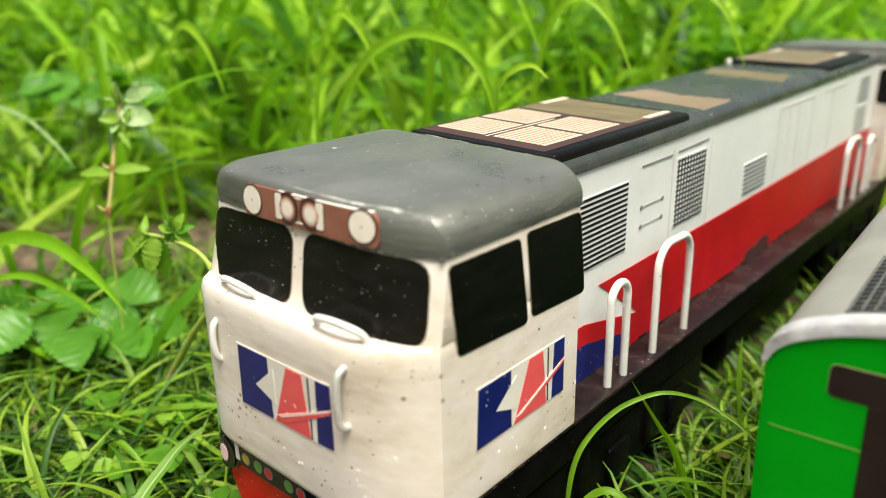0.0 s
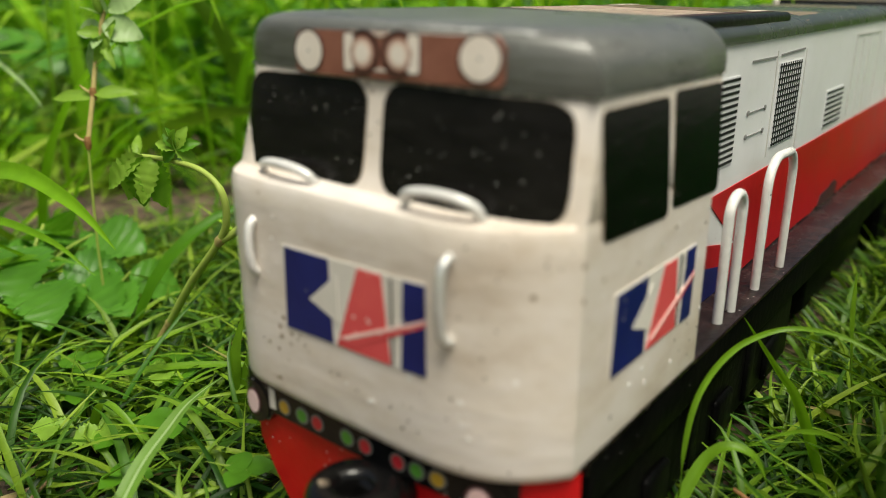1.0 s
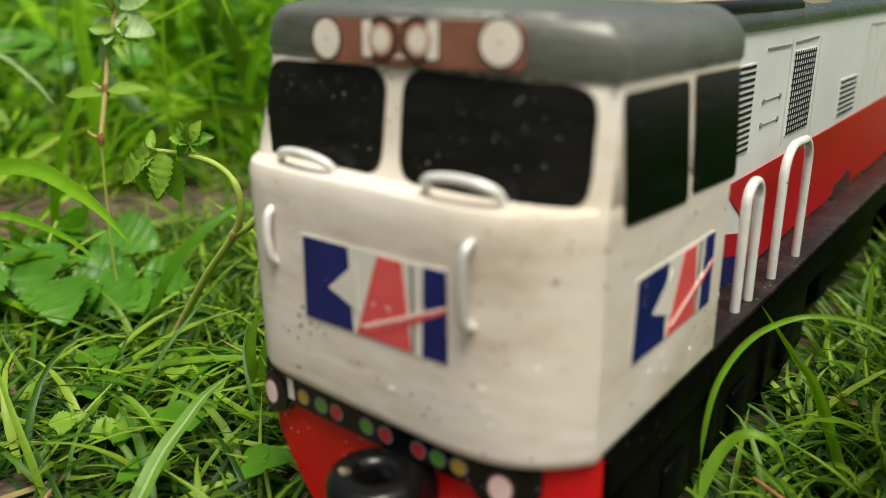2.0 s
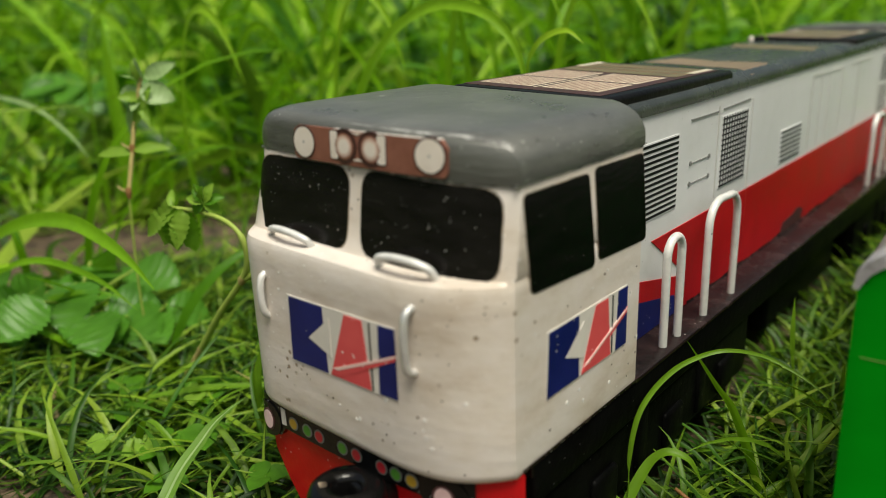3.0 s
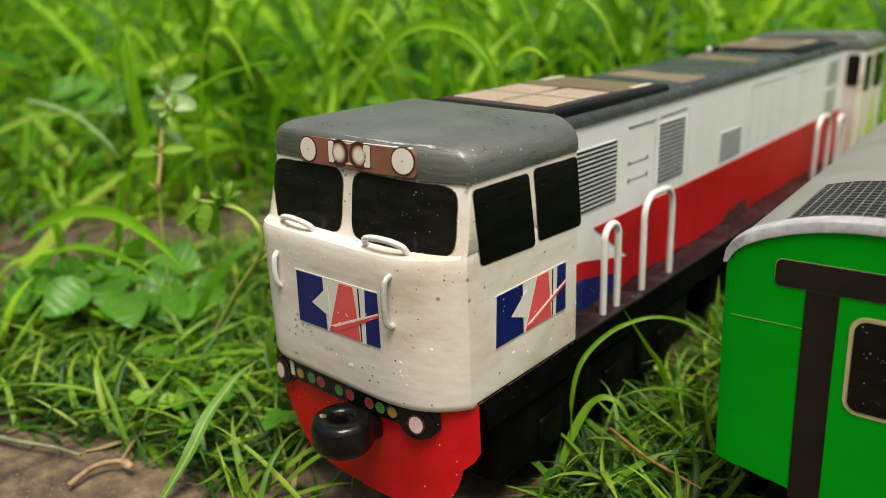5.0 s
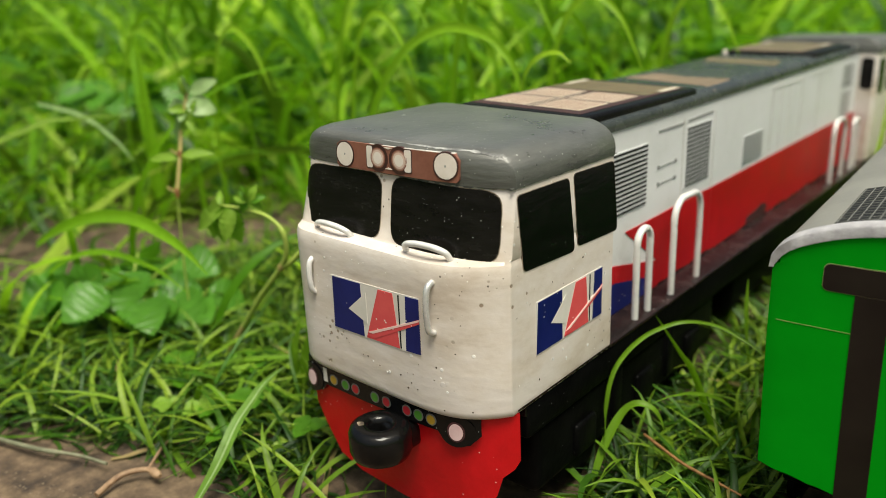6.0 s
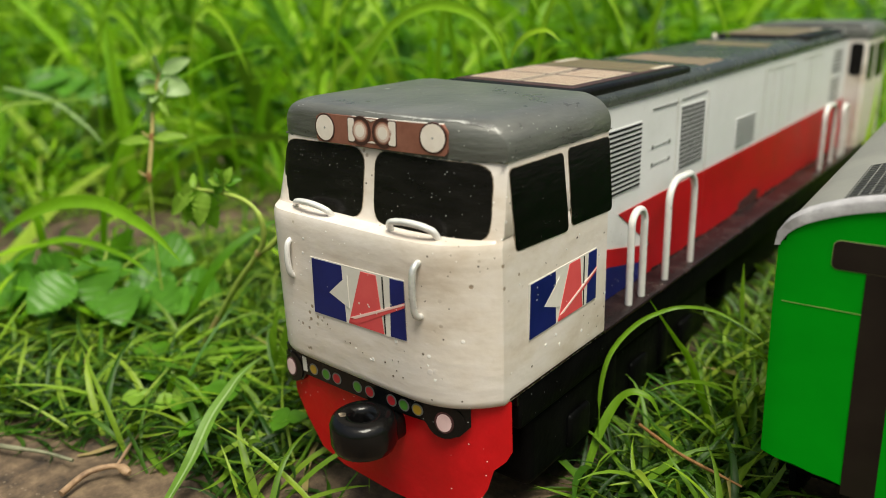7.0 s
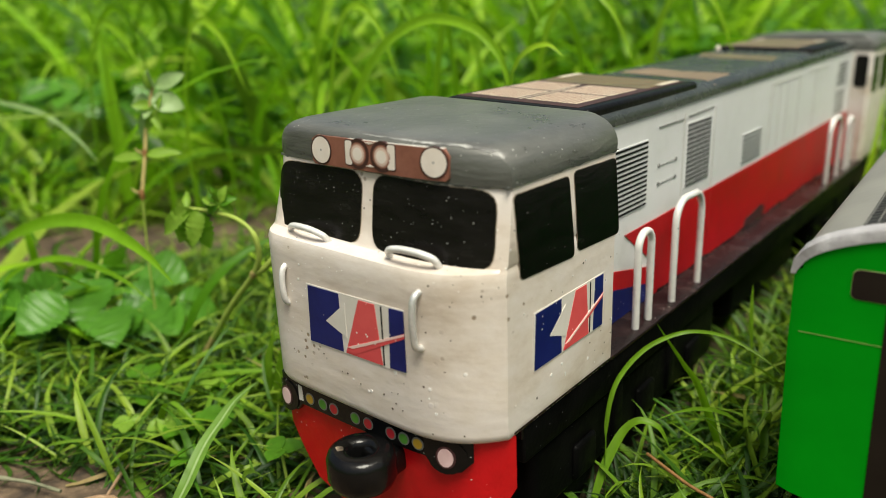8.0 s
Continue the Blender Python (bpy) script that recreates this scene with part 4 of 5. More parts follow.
# ---- ground and plants ----
def ground_height(x, y):
    """Metres: shallow humps and hollows in the soil."""
    p = Vector((x, y, 0))
    return 0.0035 * noise.noise(p * 9) + 0.0015 * noise.noise(p * 40) - 0.002


def ground():
    u = np.linspace(-1, 1, 161)
    g = np.sinh(u * 6.2) / np.sinh(6.2) * 60
    verts = [(x - 0.1, y + 0.05, ground_height(x, y) if abs(x) < 3 and abs(y) < 3 else 0.0) for y in g for x in g]
    k = len(g)
    faces = [(j * k + i, j * k + i + 1, (j + 1) * k + i + 1, (j + 1) * k + i) for j in range(k - 1) for i in range(k - 1)]
    me = bpy.data.meshes.new("ground")
    me.from_pydata(verts, [], faces)
    me.polygons.foreach_set("use_smooth", [True] * len(me.polygons))
    me.materials.append(SOIL)
    return tagged(new("ground", me), "damp brown soil under the grass", "ground", kind="structure")


ground()


def blade_mesh(name, roots, length, width, heading, lean0, lean1, mat, seg=7, twist=0.6, rng=None):
    """Many folded, tapering blades: lean0 and lean1 are the angles from upright at root and tip."""
    n = len(roots)
    t = np.linspace(0, 1, seg + 1)
    ang = lean0[:, None] + (lean1 - lean0)[:, None] * t[None] ** 1.3
    step = (length / seg)[:, None]
    mid = (ang[:, 1:] + ang[:, :-1]) / 2
    out = np.concatenate([np.zeros((n, 1)), np.cumsum(np.sin(mid) * step, 1)], 1)
    up = np.concatenate([np.zeros((n, 1)), np.cumsum(np.cos(mid) * step, 1)], 1)
    h = heading[:, None] + (rng.normal(0, twist, n)[:, None] * t[None] ** 2) * 0.5
    fwd = np.stack([np.cos(h), np.sin(h), 0 * h], -1)
    pos = roots[:, None, :] + fwd * out[..., None]
    pos[..., 2] += up
    floor_ = roots[:, None, 2] + 0.0012
    pos[..., 2] = np.maximum(pos[..., 2], floor_)
    tw = rng.normal(0, twist, n)[:, None] * t[None]
    acr = np.stack([-np.sin(h), np.cos(h), 0 * h], -1)
    nor = np.stack([-np.cos(h) * np.cos(ang), -np.sin(h) * np.cos(ang), np.sin(ang)], -1)
    side_v = acr * np.cos(tw)[..., None] + nor * np.sin(tw)[..., None]
    nor2 = nor * np.cos(tw)[..., None] - acr * np.sin(tw)[..., None]
    prof = np.minimum(1.0, 0.55 + 1.6 * t) * (1 - t**2.4) * 0.97 + 0.03
    w = width[:, None] * prof[None] / 2
    left, right = pos - side_v * w[..., None] + nor2 * w[..., None] * 0.35, pos + side_v * w[..., None] + nor2 * w[..., None] * 0.35
    v = np.stack([left, pos, right], 2).reshape(-1, 3)
    base = (np.arange(n) * (seg + 1) * 3)[:, None, None]
    r = (np.arange(seg) * 3)[None, :, None]
    q = np.array([[0, 1, 4, 3], [1, 2, 5, 4]])
    f = (base[..., None] + r[..., None] + q[None, None]).reshape(-1, 4)
    me = bpy.data.meshes.new(name)
    me.vertices.add(len(v))
    me.vertices.foreach_set("co", v.ravel())
    me.loops.add(f.size)
    me.loops.foreach_set("vertex_index", f.ravel())
    me.polygons.add(len(f))
    me.polygons.foreach_set("loop_start", np.arange(0, f.size, 4))
    me.polygons.foreach_set("loop_total", np.full(len(f), 4))
    me.polygons.foreach_set("use_smooth", np.ones(len(f), bool))
    me.update()
    me.materials.append(mat)
    return new(name, me)


def taken(x, y, margin=0.25):
    """Where the engine or the coach stands (centimetres)."""
    engine_here = (np.abs(x + AXIS) < 4.1 + margin) & (y > -1.4 - margin) & (y < 50)
    coach_here = (np.abs(x - CX + 0.052 * (y - 5)) < 3.7 + margin) & (y > 5.2 - margin) & (y < 40)
    return engine_here | coach_here


def soil_edge(x):
    """Where the trodden soil before the trains begins."""
    return np.interp(x, (-60, -20, -16.4, -13.9, -9.5, -6.0, -3.5, 0), (-28, -7.0, -5.7, -4.6, -3.7, -3.3, -2.2, -1.0))


def field(name, label, count, area, length, width, lean0, lean1, mat, seed, keep=None, seg=7, clump=0, heading=None, lift=(0, 0)):
    rng = np.random.default_rng(seed)
    x = rng.uniform(area[0], area[1], count)
    y = rng.uniform(area[2], area[3], count)
    if clump:
        cx, cy = rng.uniform(area[0], area[1], clump), rng.uniform(area[2], area[3], clump)
        pick = rng.integers(0, clump, count)
        x, y = cx[pick] + rng.normal(0, 0.8, count), cy[pick] + rng.normal(0, 0.8, count)
    ok = ~taken(x, y)
    if keep is not None:
        ok &= keep(x, y, rng)
    x, y = x[ok], y[ok]
    n = len(x)
    le = rng.uniform(*length, n)
    wi = rng.uniform(*width, n)
    he = rng.uniform(0, 2 * math.pi, n) if heading is None else rng.normal(heading[0], heading[1], n)
    a0 = np.radians(rng.uniform(*lean0, n))
    a1 = np.radians(rng.uniform(*lean1, n))
    free = np.ones(n, bool)
    for q in (0.3, 0.6, 0.9):
        free &= ~taken(x + np.cos(he) * le * q, y + np.sin(he) * le * q, -0.1) | (le < 4.6)
    tx, ty = x + np.cos(he) * le * 0.9, y + np.sin(he) * le * 0.9
    free &= ~((ty < soil_edge(tx) - 0.7) & (ty < y) & (tx > -40) & (y > -14))
    x, y, le, wi, he, a0, a1 = (v[free] for v in (x, y, le / 100, wi / 100, he, a0, a1))
    n = len(x)
    root = np.stack([(x + AXIS) / 100, y / 100, np.array([ground_height((a + AXIS) / 100 + 0.1, b / 100 - 0.05) for a, b in zip(x, y)]) - 0.001 + rng.uniform(*lift, n) / 100], -1)
    ob = blade_mesh(name, root, le, wi, he, a0, a1, mat, seg, 0.6, rng)
    return tagged(ob, label, "grass", kind="stuff")


def away(x, y):
    """Distance in centimetres behind a line along the far side of the engine, as the camera looks."""
    return (-0.66 * (x + 6) + 0.75 * (y - 0))


def bare(x, y, rng):
    """Thin the sward over the two bare patches of soil."""
    u, v = 0.6 * (x + 38.2) + 0.8 * (y - 12.4), -0.8 * (x + 38.2) + 0.6 * (y - 12.4)
    b = np.exp(-((u / 15) ** 4 + (v / 5.2) ** 4))
    edge = soil_edge(x)
    c = np.clip((edge - y + rng.normal(0, 0.5, len(x))) / 0.8, 0, 1) * (x > -40) * (x < 45) * (y > -22)
    return rng.uniform(0, 1, len(x)) > np.maximum(np.clip(1.2 * b, 0, 0.95), 1.02 * c)


def clearing(x, y, rng):
    """Tall grass stands sparse before the bare strip."""
    u, w = 0.6 * x + 0.8 * y, -0.8 * x + 0.6 * y
    return bare(x, y, rng) & ((rng.uniform(0, 1, len(x)) > 0.84) | (w < 12) | (w > 46) | (u < -28) | (u > 4))


def off_lens(x, y, rng):
    """Nothing tall within a hand of the camera's way."""
    return ~((x > -1.5) & (y < 3.2)) & bare(x, y, rng)


# Understory whose dark colour stands in for deep shade between the blades.
field("under_grass", "matted grass close to the soil, darkened as shade", 9000, (-34, -5, -14, 52), (1.5, 3.6), (0.14, 0.28), (35, 85), (70, 112), UNDER, 31, off_lens, 6)
field("under_grass", "matted grass between the two toy trains, darkened as shade", 3200, (2.75, 9.2, 1.5, 46), (1.4, 3.0), (0.12, 0.24), (30, 80), (70, 112), UNDER, 32, off_lens, 6)
field("short_grass", "short matted green grass round the toy trains", 13000, (-34, 20, -14, 52), (2.2, 5.5), (0.13, 0.34), (20, 80), (65, 110), GRASS, 3, off_lens)
field("low_grass", "green grass lying in all directions", 5200, (-50, 26, -14, 70), (3.5, 7.5), (0.17, 0.38), (35, 80), (70, 108), FRESH, 4, lambda x, y, r: off_lens(x, y, r) & (x < -4.5) & (y > soil_edge(x) + 1.5) & ~((x > -10.5) & (y < 1.0)) & ((-0.8 * x + 0.6 * y < 19) | (-0.8 * x + 0.6 * y > 46) | (r.uniform(0, 1, len(x)) > 0.7)))


def strip_right(x, y, rng):
    """The lit grass between the trains stands clear of the engine's front wheels."""
    return x > 3.0 + np.clip((12 - y) * 0.52, 0, 4.1)


field("fine_grass", "fine green grass between the two toy trains", 900, (2.9, 9.0, 2.4, 50), (1.8, 4.2), (0.13, 0.28), (15, 75), (60, 118), GRASS, 5, strip_right, 8)
field("fine_grass", "bright fine grass between the two toy trains", 190, (3.4, 9.0, 3.0, 50), (2.0, 4.2), (0.15, 0.30), (10, 70), (60, 118), FRESH, 15, strip_right, 8)
field("long_grass", "long pale green blades lying between the toy trains", 64, (4.6, 8.6, 5.0, 46), (4.5, 7.5), (0.16, 0.32), (20, 65), (75, 112), FRESH, 25, strip_right, 8, 0, (2.2, 1.6))
field("long_grass", "green grass standing against the coach", 120, (5.4, 8.7, 8.0, 34), (4.0, 7.0), (0.16, 0.32), (5, 40), (50, 112), FRESH, 26, None, 8, 0, (2.4, 1.4))
field("tall_grass", "tall green grass beside the engine's far end", 34, (3.1, 4.9, 39.5, 47), (9, 13.5), (0.3, 0.6), (0, 14), (10, 60), BRIGHT, 33, None, 8, 0, (0.6, 1.2))
field("tall_grass", "tall bright green grass behind the engine", 2500, (-150, 60, -10, 170), (9, 22), (0.5, 1.25), (2, 38), (50, 140), BRIGHT, 6, lambda x, y, r: (away(x, y) > 20) & clearing(x, y, r) & ~((x > -9) & (y < 70)), 9, 420)
field("mid_grass", "green grass tufts behind the engine", 5000, (-110, 40, -10, 130), (5, 12), (0.3, 0.8), (3, 50), (45, 135), BRIGHT, 7, lambda x, y, r: (away(x, y) > 10) & clearing(x, y, r) & ~((x > -8) & (y < 60)), 8, 620)
field("far_grass", "tall grass in the distance", 13000, (-480, 60, 20, 420), (16, 40), (0.8, 2.0), (2, 35), (40, 130), MIXED, 8, lambda x, y, r: away(x, y) > 62, 7, 2600)
field("low_weeds", "small round weed leaves among the grass", 2600, (-90, 30, -8, 110), (1.0, 2.2), (0.7, 1.5), (50, 90), (80, 110), LEAF, 9, lambda x, y, r: (away(x, y) > 3) & clearing(x, y, r) & (x < -8) & ~((x > -36) & (y < 16)), 5, 380, None, (0.3, 5.0))
field("tall_weeds", "broad weed leaves in the tall grass", 3600, (-160, 40, 5, 190), (2.0, 5.0), (1.2, 3.0), (40, 85), (80, 120), LEAF, 10, lambda x, y, r: (away(x, y) > 26) & clearing(x, y, r) & ~((x > -12) & (y < 70)), 6, 240, None, (2, 13))


def outer(x, y, rng):
    """The lawn past the near sward, on the other sides of the trains."""
    near = (x > -30) & (x < 40) & (y > -42) & (y < 50)
    return ~near & clearing(x, y, rng) & (np.hypot(x, y) < 450) & ~((away(x, y) > 60) & (x < 40) & (y > 30))


def fringe(x, y, rng):
    far_off = np.hypot(x, y)
    return (far_off > 430) & (far_off < 540)


field("near_lawn", "rough green grass round the toy trains", 3500, (9, 70, 42, 120), (4, 9), (0.3, 0.6), (10, 60), (50, 115), GRASS, 21, None, 6)
field("side_lawn", "rough green grass beside the coach", 2600, (17.5, 60, 2, 60), (3, 7), (0.25, 0.5), (20, 65), (60, 115), GRASS, 22, None, 6)
field("front_lawn", "rough green grass beyond the trodden soil", 7000, (-90, 110, -120, 20), (4, 10), (0.35, 0.8), (15, 60), (55, 115), GRASS, 27, outer, 6)
field("outer_lawn", "rough green grass of the wider lawn", 26000, (-450, 450, -450, 450), (12, 24), (0.9, 2.0), (15, 60), (55, 115), GRASS, 23, outer, 5)
# Unseen leaf ring, added to green the reflections and block low sky.
field("sky_screen_hedge", "unseen ring of leaves added to cut low sky light", 16000, (-540, 540, -540, 540), (12, 22), (6, 12), (10, 90), (60, 130), LEAF, 24, fringe, 4, 0, None, (0, 170))


# ---- single plants ----
def leaf(base, way, up, length, width, teeth=0, fold=0.25, droop=0.3, n=12):
    """A leaf with a fold along its rib, a drooping tip and a toothed edge; centimetres."""
    d = Vector(way).normalized()
    u = Vector(up)
    u = (u - d * u.dot(d)).normalized()
    s = d.cross(u)
    bm = bmesh.new()
    rows = []
    for i in range(n + 1):
        t = i / n
        w = width / 2 * (math.sin(math.pi * min(t * 0.96 + 0.03, 1.0) ** 0.85)) ** 0.8
        if teeth:
            w *= 1 + 0.13 * teeth * (1 if i % 2 else -1)
        mid = Vector(base) + d * length * t - u * droop * length * t * t
        row = []
        for k in (-1, -0.55, 0, 0.55, 1):
            ripple = 0.02 * length * math.sin(9 * t + 2 * k) - (0.055 * length * abs(math.sin(6 * math.pi * t)) if 0 < abs(k) < 1 else 0)
            row.append(bm.verts.new(cm(*(mid + s * w * k + u * (abs(k) * w * fold + (ripple if k else 0))))))
        rows.append(row)
    for a, b in zip(rows, rows[1:]):
        for k in range(4):
            bm.faces.new((a[k], a[k + 1], b[k + 1], b[k]))
    return bm


def ribbon(points, width, twist=(0, 0), fold=0.3, taper=2.2):
    """One long grass blade along a path in centimetres; twist: degrees at root and tip."""
    p = [Vector(q) for q in smooth_path(points, 6)]
    bm = bmesh.new()
    rows, m = [], len(p) - 1
    for i, q in enumerate(p):
        t = i / m
        d = (p[min(i + 1, m)] - p[max(i - 1, 0)]).normalized()
        side_v = d.cross(Vector((0, 0, 1)))
        if side_v.length < 0.05:
            side_v = Vector((0.7, 0.7, 0))
        side_v.normalize()
        side_v = Matrix.Rotation(radians(twist[0] + (twist[1] - twist[0]) * t), 3, d) @ side_v
        nv = side_v.cross(d)
        w = width / 2 * (min(1.0, 0.6 + 2 * t) * (1 - t**taper) * 0.97 + 0.03)
        rows.append([bm.verts.new(cm(*(q + side_v * w * k + nv * abs(k) * w * fold))) for k in (-1, -0.5, 0, 0.5, 1)])
    for a, b in zip(rows, rows[1:]):
        for k in range(4):
            bm.faces.new((a[k], a[k + 1], b[k + 1], b[k]))
    return bm


def blade(points, width, label, twist=(0, 0), mat=None, group=""):
    ob = finish("grass_blade", ribbon(points, width, twist), mat or (BRIGHT if group == "arching blades behind the engine" else FRESH), None, "", True)
    return tagged(ob, label, "grass blade", group)


# between the trains
blade([(3.0, 5.4, -3.0), (2.85, 5.6, -1.2), (2.8, 5.7, -0.2), (2.8, 6.0, 0.7), (2.85, 6.5, 1.25), (2.95, 7.5, 1.6), (3.25, 8.5, 1.85), (3.95, 9.5, 2.03), (5.1, 9.6, 2.15), (6.2, 9.5, 1.9), (6.95, 9.4, 1.55), (7.6, 9.3, 1.0)], 0.21, "slender arching green grass blade beside the engine", (70, 40))
blade([(2.8, 4.8, -3.0), (2.9, 5.5, -1.7), (3.15, 6.2, -0.7), (3.6, 6.5, -0.2), (4.15, 6.7, -0.3), (4.45, 6.8, -0.75), (4.6, 6.9, -1.3)], 0.33, "bent broad green grass blade beside the engine", (30, 35))
blade([(5.6, 9.5, -2.8), (4.5, 9.5, -0.1), (3.85, 9.5, 0.75), (2.8, 9.5, 2.06)], 0.36, "stiff green grass blade leaning to the engine", (80, 75), BRIGHT)
blade([(5.4, 13.5, -2.6), (4.8, 14.0, 0.3), (4.6, 14.4, 2.4)], 0.4, "upright green grass blade between the trains", (60, 20))
blade([(7.4, 8.0, -2.6), (6.0, 8.4, -1.2), (4.6, 8.8, -0.6), (3.5, 9.0, -0.9)], 0.22, "fine curved grass blade between the trains", (40, 40))
blade([(4.6, 5.2, -2.9), (5.6, 6.2, -1.9), (6.8, 7.4, -1.6), (7.8, 8.2, -2.0)], 0.26, "low green grass blade near the coach", (40, 10))
straw = finish("dry_stalk", tube(smooth_path([(3.85, 6.75, -1.5), (5.0, 6.35, -1.65), (5.85, 6.05, -1.7), (7.8, 5.7, -1.8)], 5), [0.06] * 14 + [0.04] * 2, 8), RUSTY, None, "", True)
tagged(straw, "thin dry orange-brown stalk lying in grass", "stalk")

# by the engine's front
flat_path = [(-7.76, -5.0, -2.95), (-7.85, -3.77, -1.9), (-8.35, -2.47, -1.0), (-8.71, -1.39, -0.55), (-8.96, -0.69, -0.3), (-9.26, 0.11, -0.25), (-9.6, 1.0, -0.3)]
flat_blade = blade(flat_path, 0.54, "broad flat green grass blade with a pale rib", (0, 8), FLATBLADE)
part("midrib", ribbon([(x, y, z + 0.015) for x, y, z in flat_path], 0.09, (0, 8), 0.05), PALELEAF, flat_blade, "pale rib along the blade")
blade([(-32.6, 0.5, 1.1), (-28.7, 0.5, 2.7), (-24.0, 0.5, 4.1), (-19.9, 0.5, 4.65), (-17.1, 0.5, 4.3), (-15.4, 0.5, 3.8), (-13.9, 0.5, 3.0)], 0.8, "broad arching green grass blade", (60, 50), BRIGHT)
blade([(-31.0, -1.5, -2.0), (-27.5, -0.5, 1.0), (-23.5, 0.2, 2.4), (-19.5, 0.8, 2.2), (-17.0, 1.2, 1.2)], 0.45, "broad green grass blade bending over", (50, 40), BRIGHT)
blade([(-42.4, 6.0, 8.4), (-35.8, 6.0, 7.95), (-31.8, 6.0, 6.7), (-29.8, 6.0, 5.5)], 0.3, "long thin drooping pale grass blade", (60, 50), PALELEAF)
blade([(-14.9, 0.0, -1.6), (-13.3, 1.5, -1.35), (-11.5, 3.0, -1.3), (-9.5, 4.6, -1.6)], 0.4, "low green grass blade beside the engine", (10, 20))
blade([(-10.9, 2.4, -2.6), (-10.1, 2.6, -0.6), (-9.6, 2.7, 1.0), (-9.0, 2.4, 1.4)], 0.8, "broad green grass blade beside the engine", (80, 60))
blade([(-10.5, 2.0, -2.6), (-10.7, 2.2, -0.8), (-10.4, 2.6, 1.2)], 0.55, "broad green grass blade beside the engine", (80, 60))
rng = random.Random(5)
for k in range(16):
    x, y = rng.uniform(-24, -9), rng.uniform(-2, 6)
    y = max(y, float(soil_edge(x)) + 2.5)
    a, ln = rng.uniform(0, 6.28), rng.uniform(3, 6.5)
    h = rng.uniform(0.4, 1.6)
    blade([(x, y, -3.2), (x + math.cos(a) * ln * 0.3, y + abs(math.sin(a)) * ln * 0.3, -2.5 + h), (x + math.cos(a) * ln * 0.65, y + abs(math.sin(a)) * ln * 0.65, -2.6 + h), (x + math.cos(a) * ln, y + abs(math.sin(a)) * ln, -2.9 + h * 0.4)], rng.uniform(0.2, 0.34), "green grass blade lying over the sward", (rng.uniform(-30, 30), rng.uniform(-30, 30)), group="blades lying on the sward")

# arching blades behind the engine
back = "arching blades behind the engine"
blade([(-18.6, 15, -2), (-18.3, 15, 4), (-17.9, 15, 7.4), (-17.1, 15, 9.0), (-15.9, 15, 10.6), (-14.3, 15, 11.9), (-11.9, 15, 12.7), (-9.4, 15, 12.3), (-7.9, 15, 11.1), (-7.3, 15.0, 9.7), (-7.1, 15, 8.2)], 0.85, "broad green grass blade in a high arch", (75, 60), None, back)
blade([(-7.6, 15.5, -2), (-7.4, 15.3, 5), (-7.2, 15.2, 9.6), (-6.9, 15.1, 10.6), (-6.2, 15.0, 11.25), (-5.2, 15, 11.5), (-4.4, 15, 11.0)], 0.6, "green grass blade bending over", (75, 50), None, back)
for x, y, top_z, dx, w in ((-21, 16, 13.5, 3.5, 0.7), (-25, 17, 12.0, -4, 0.8), (-14, 20, 15, -3, 0.7), (-30, 12, 13, 4, 0.8), (-36, 14, 14, -5, 0.9), (-12, 24, 14, 4, 0.7), (-18, 22, 16, 5, 0.9), (-9.5, 27, 13, -3, 0.6), (-27, 20, 16, 6, 0.9), (-42, 12, 13, 5, 0.9), (-9, 33, 14, 3.5, 0.7), (-34, 18, 11, -6, 0.8)):
    blade([(x, y, -2.5), (x + 0.1 * dx, y, top_z * 0.45), (x + 0.35 * dx, y, top_z * 0.85), (x + 0.8 * dx, y, top_z), (x + 1.3 * dx, y, top_z * 0.92), (x + 1.7 * dx, y, top_z * 0.7)], w, "tall green grass blade bending over", (75, 55), None, back)
blade([(-45, 15.3, -2), (-45.2, 15.4, 5), (-45.8, 15.7, 10), (-46.6, 16.0, 15)], 1.1, "tall pale upright grass blade behind the weeds", (40, 30), None, back)
for x, y in ((-10.1, 30), (-8.25, 30)):
    blade([(x, y, -2), (x + 0.1, y, 6), (x + 0.25, y, 12), (x + 0.5, y, 18)], 0.6, "tall pale upright grass blade", (80, 70), None, back)


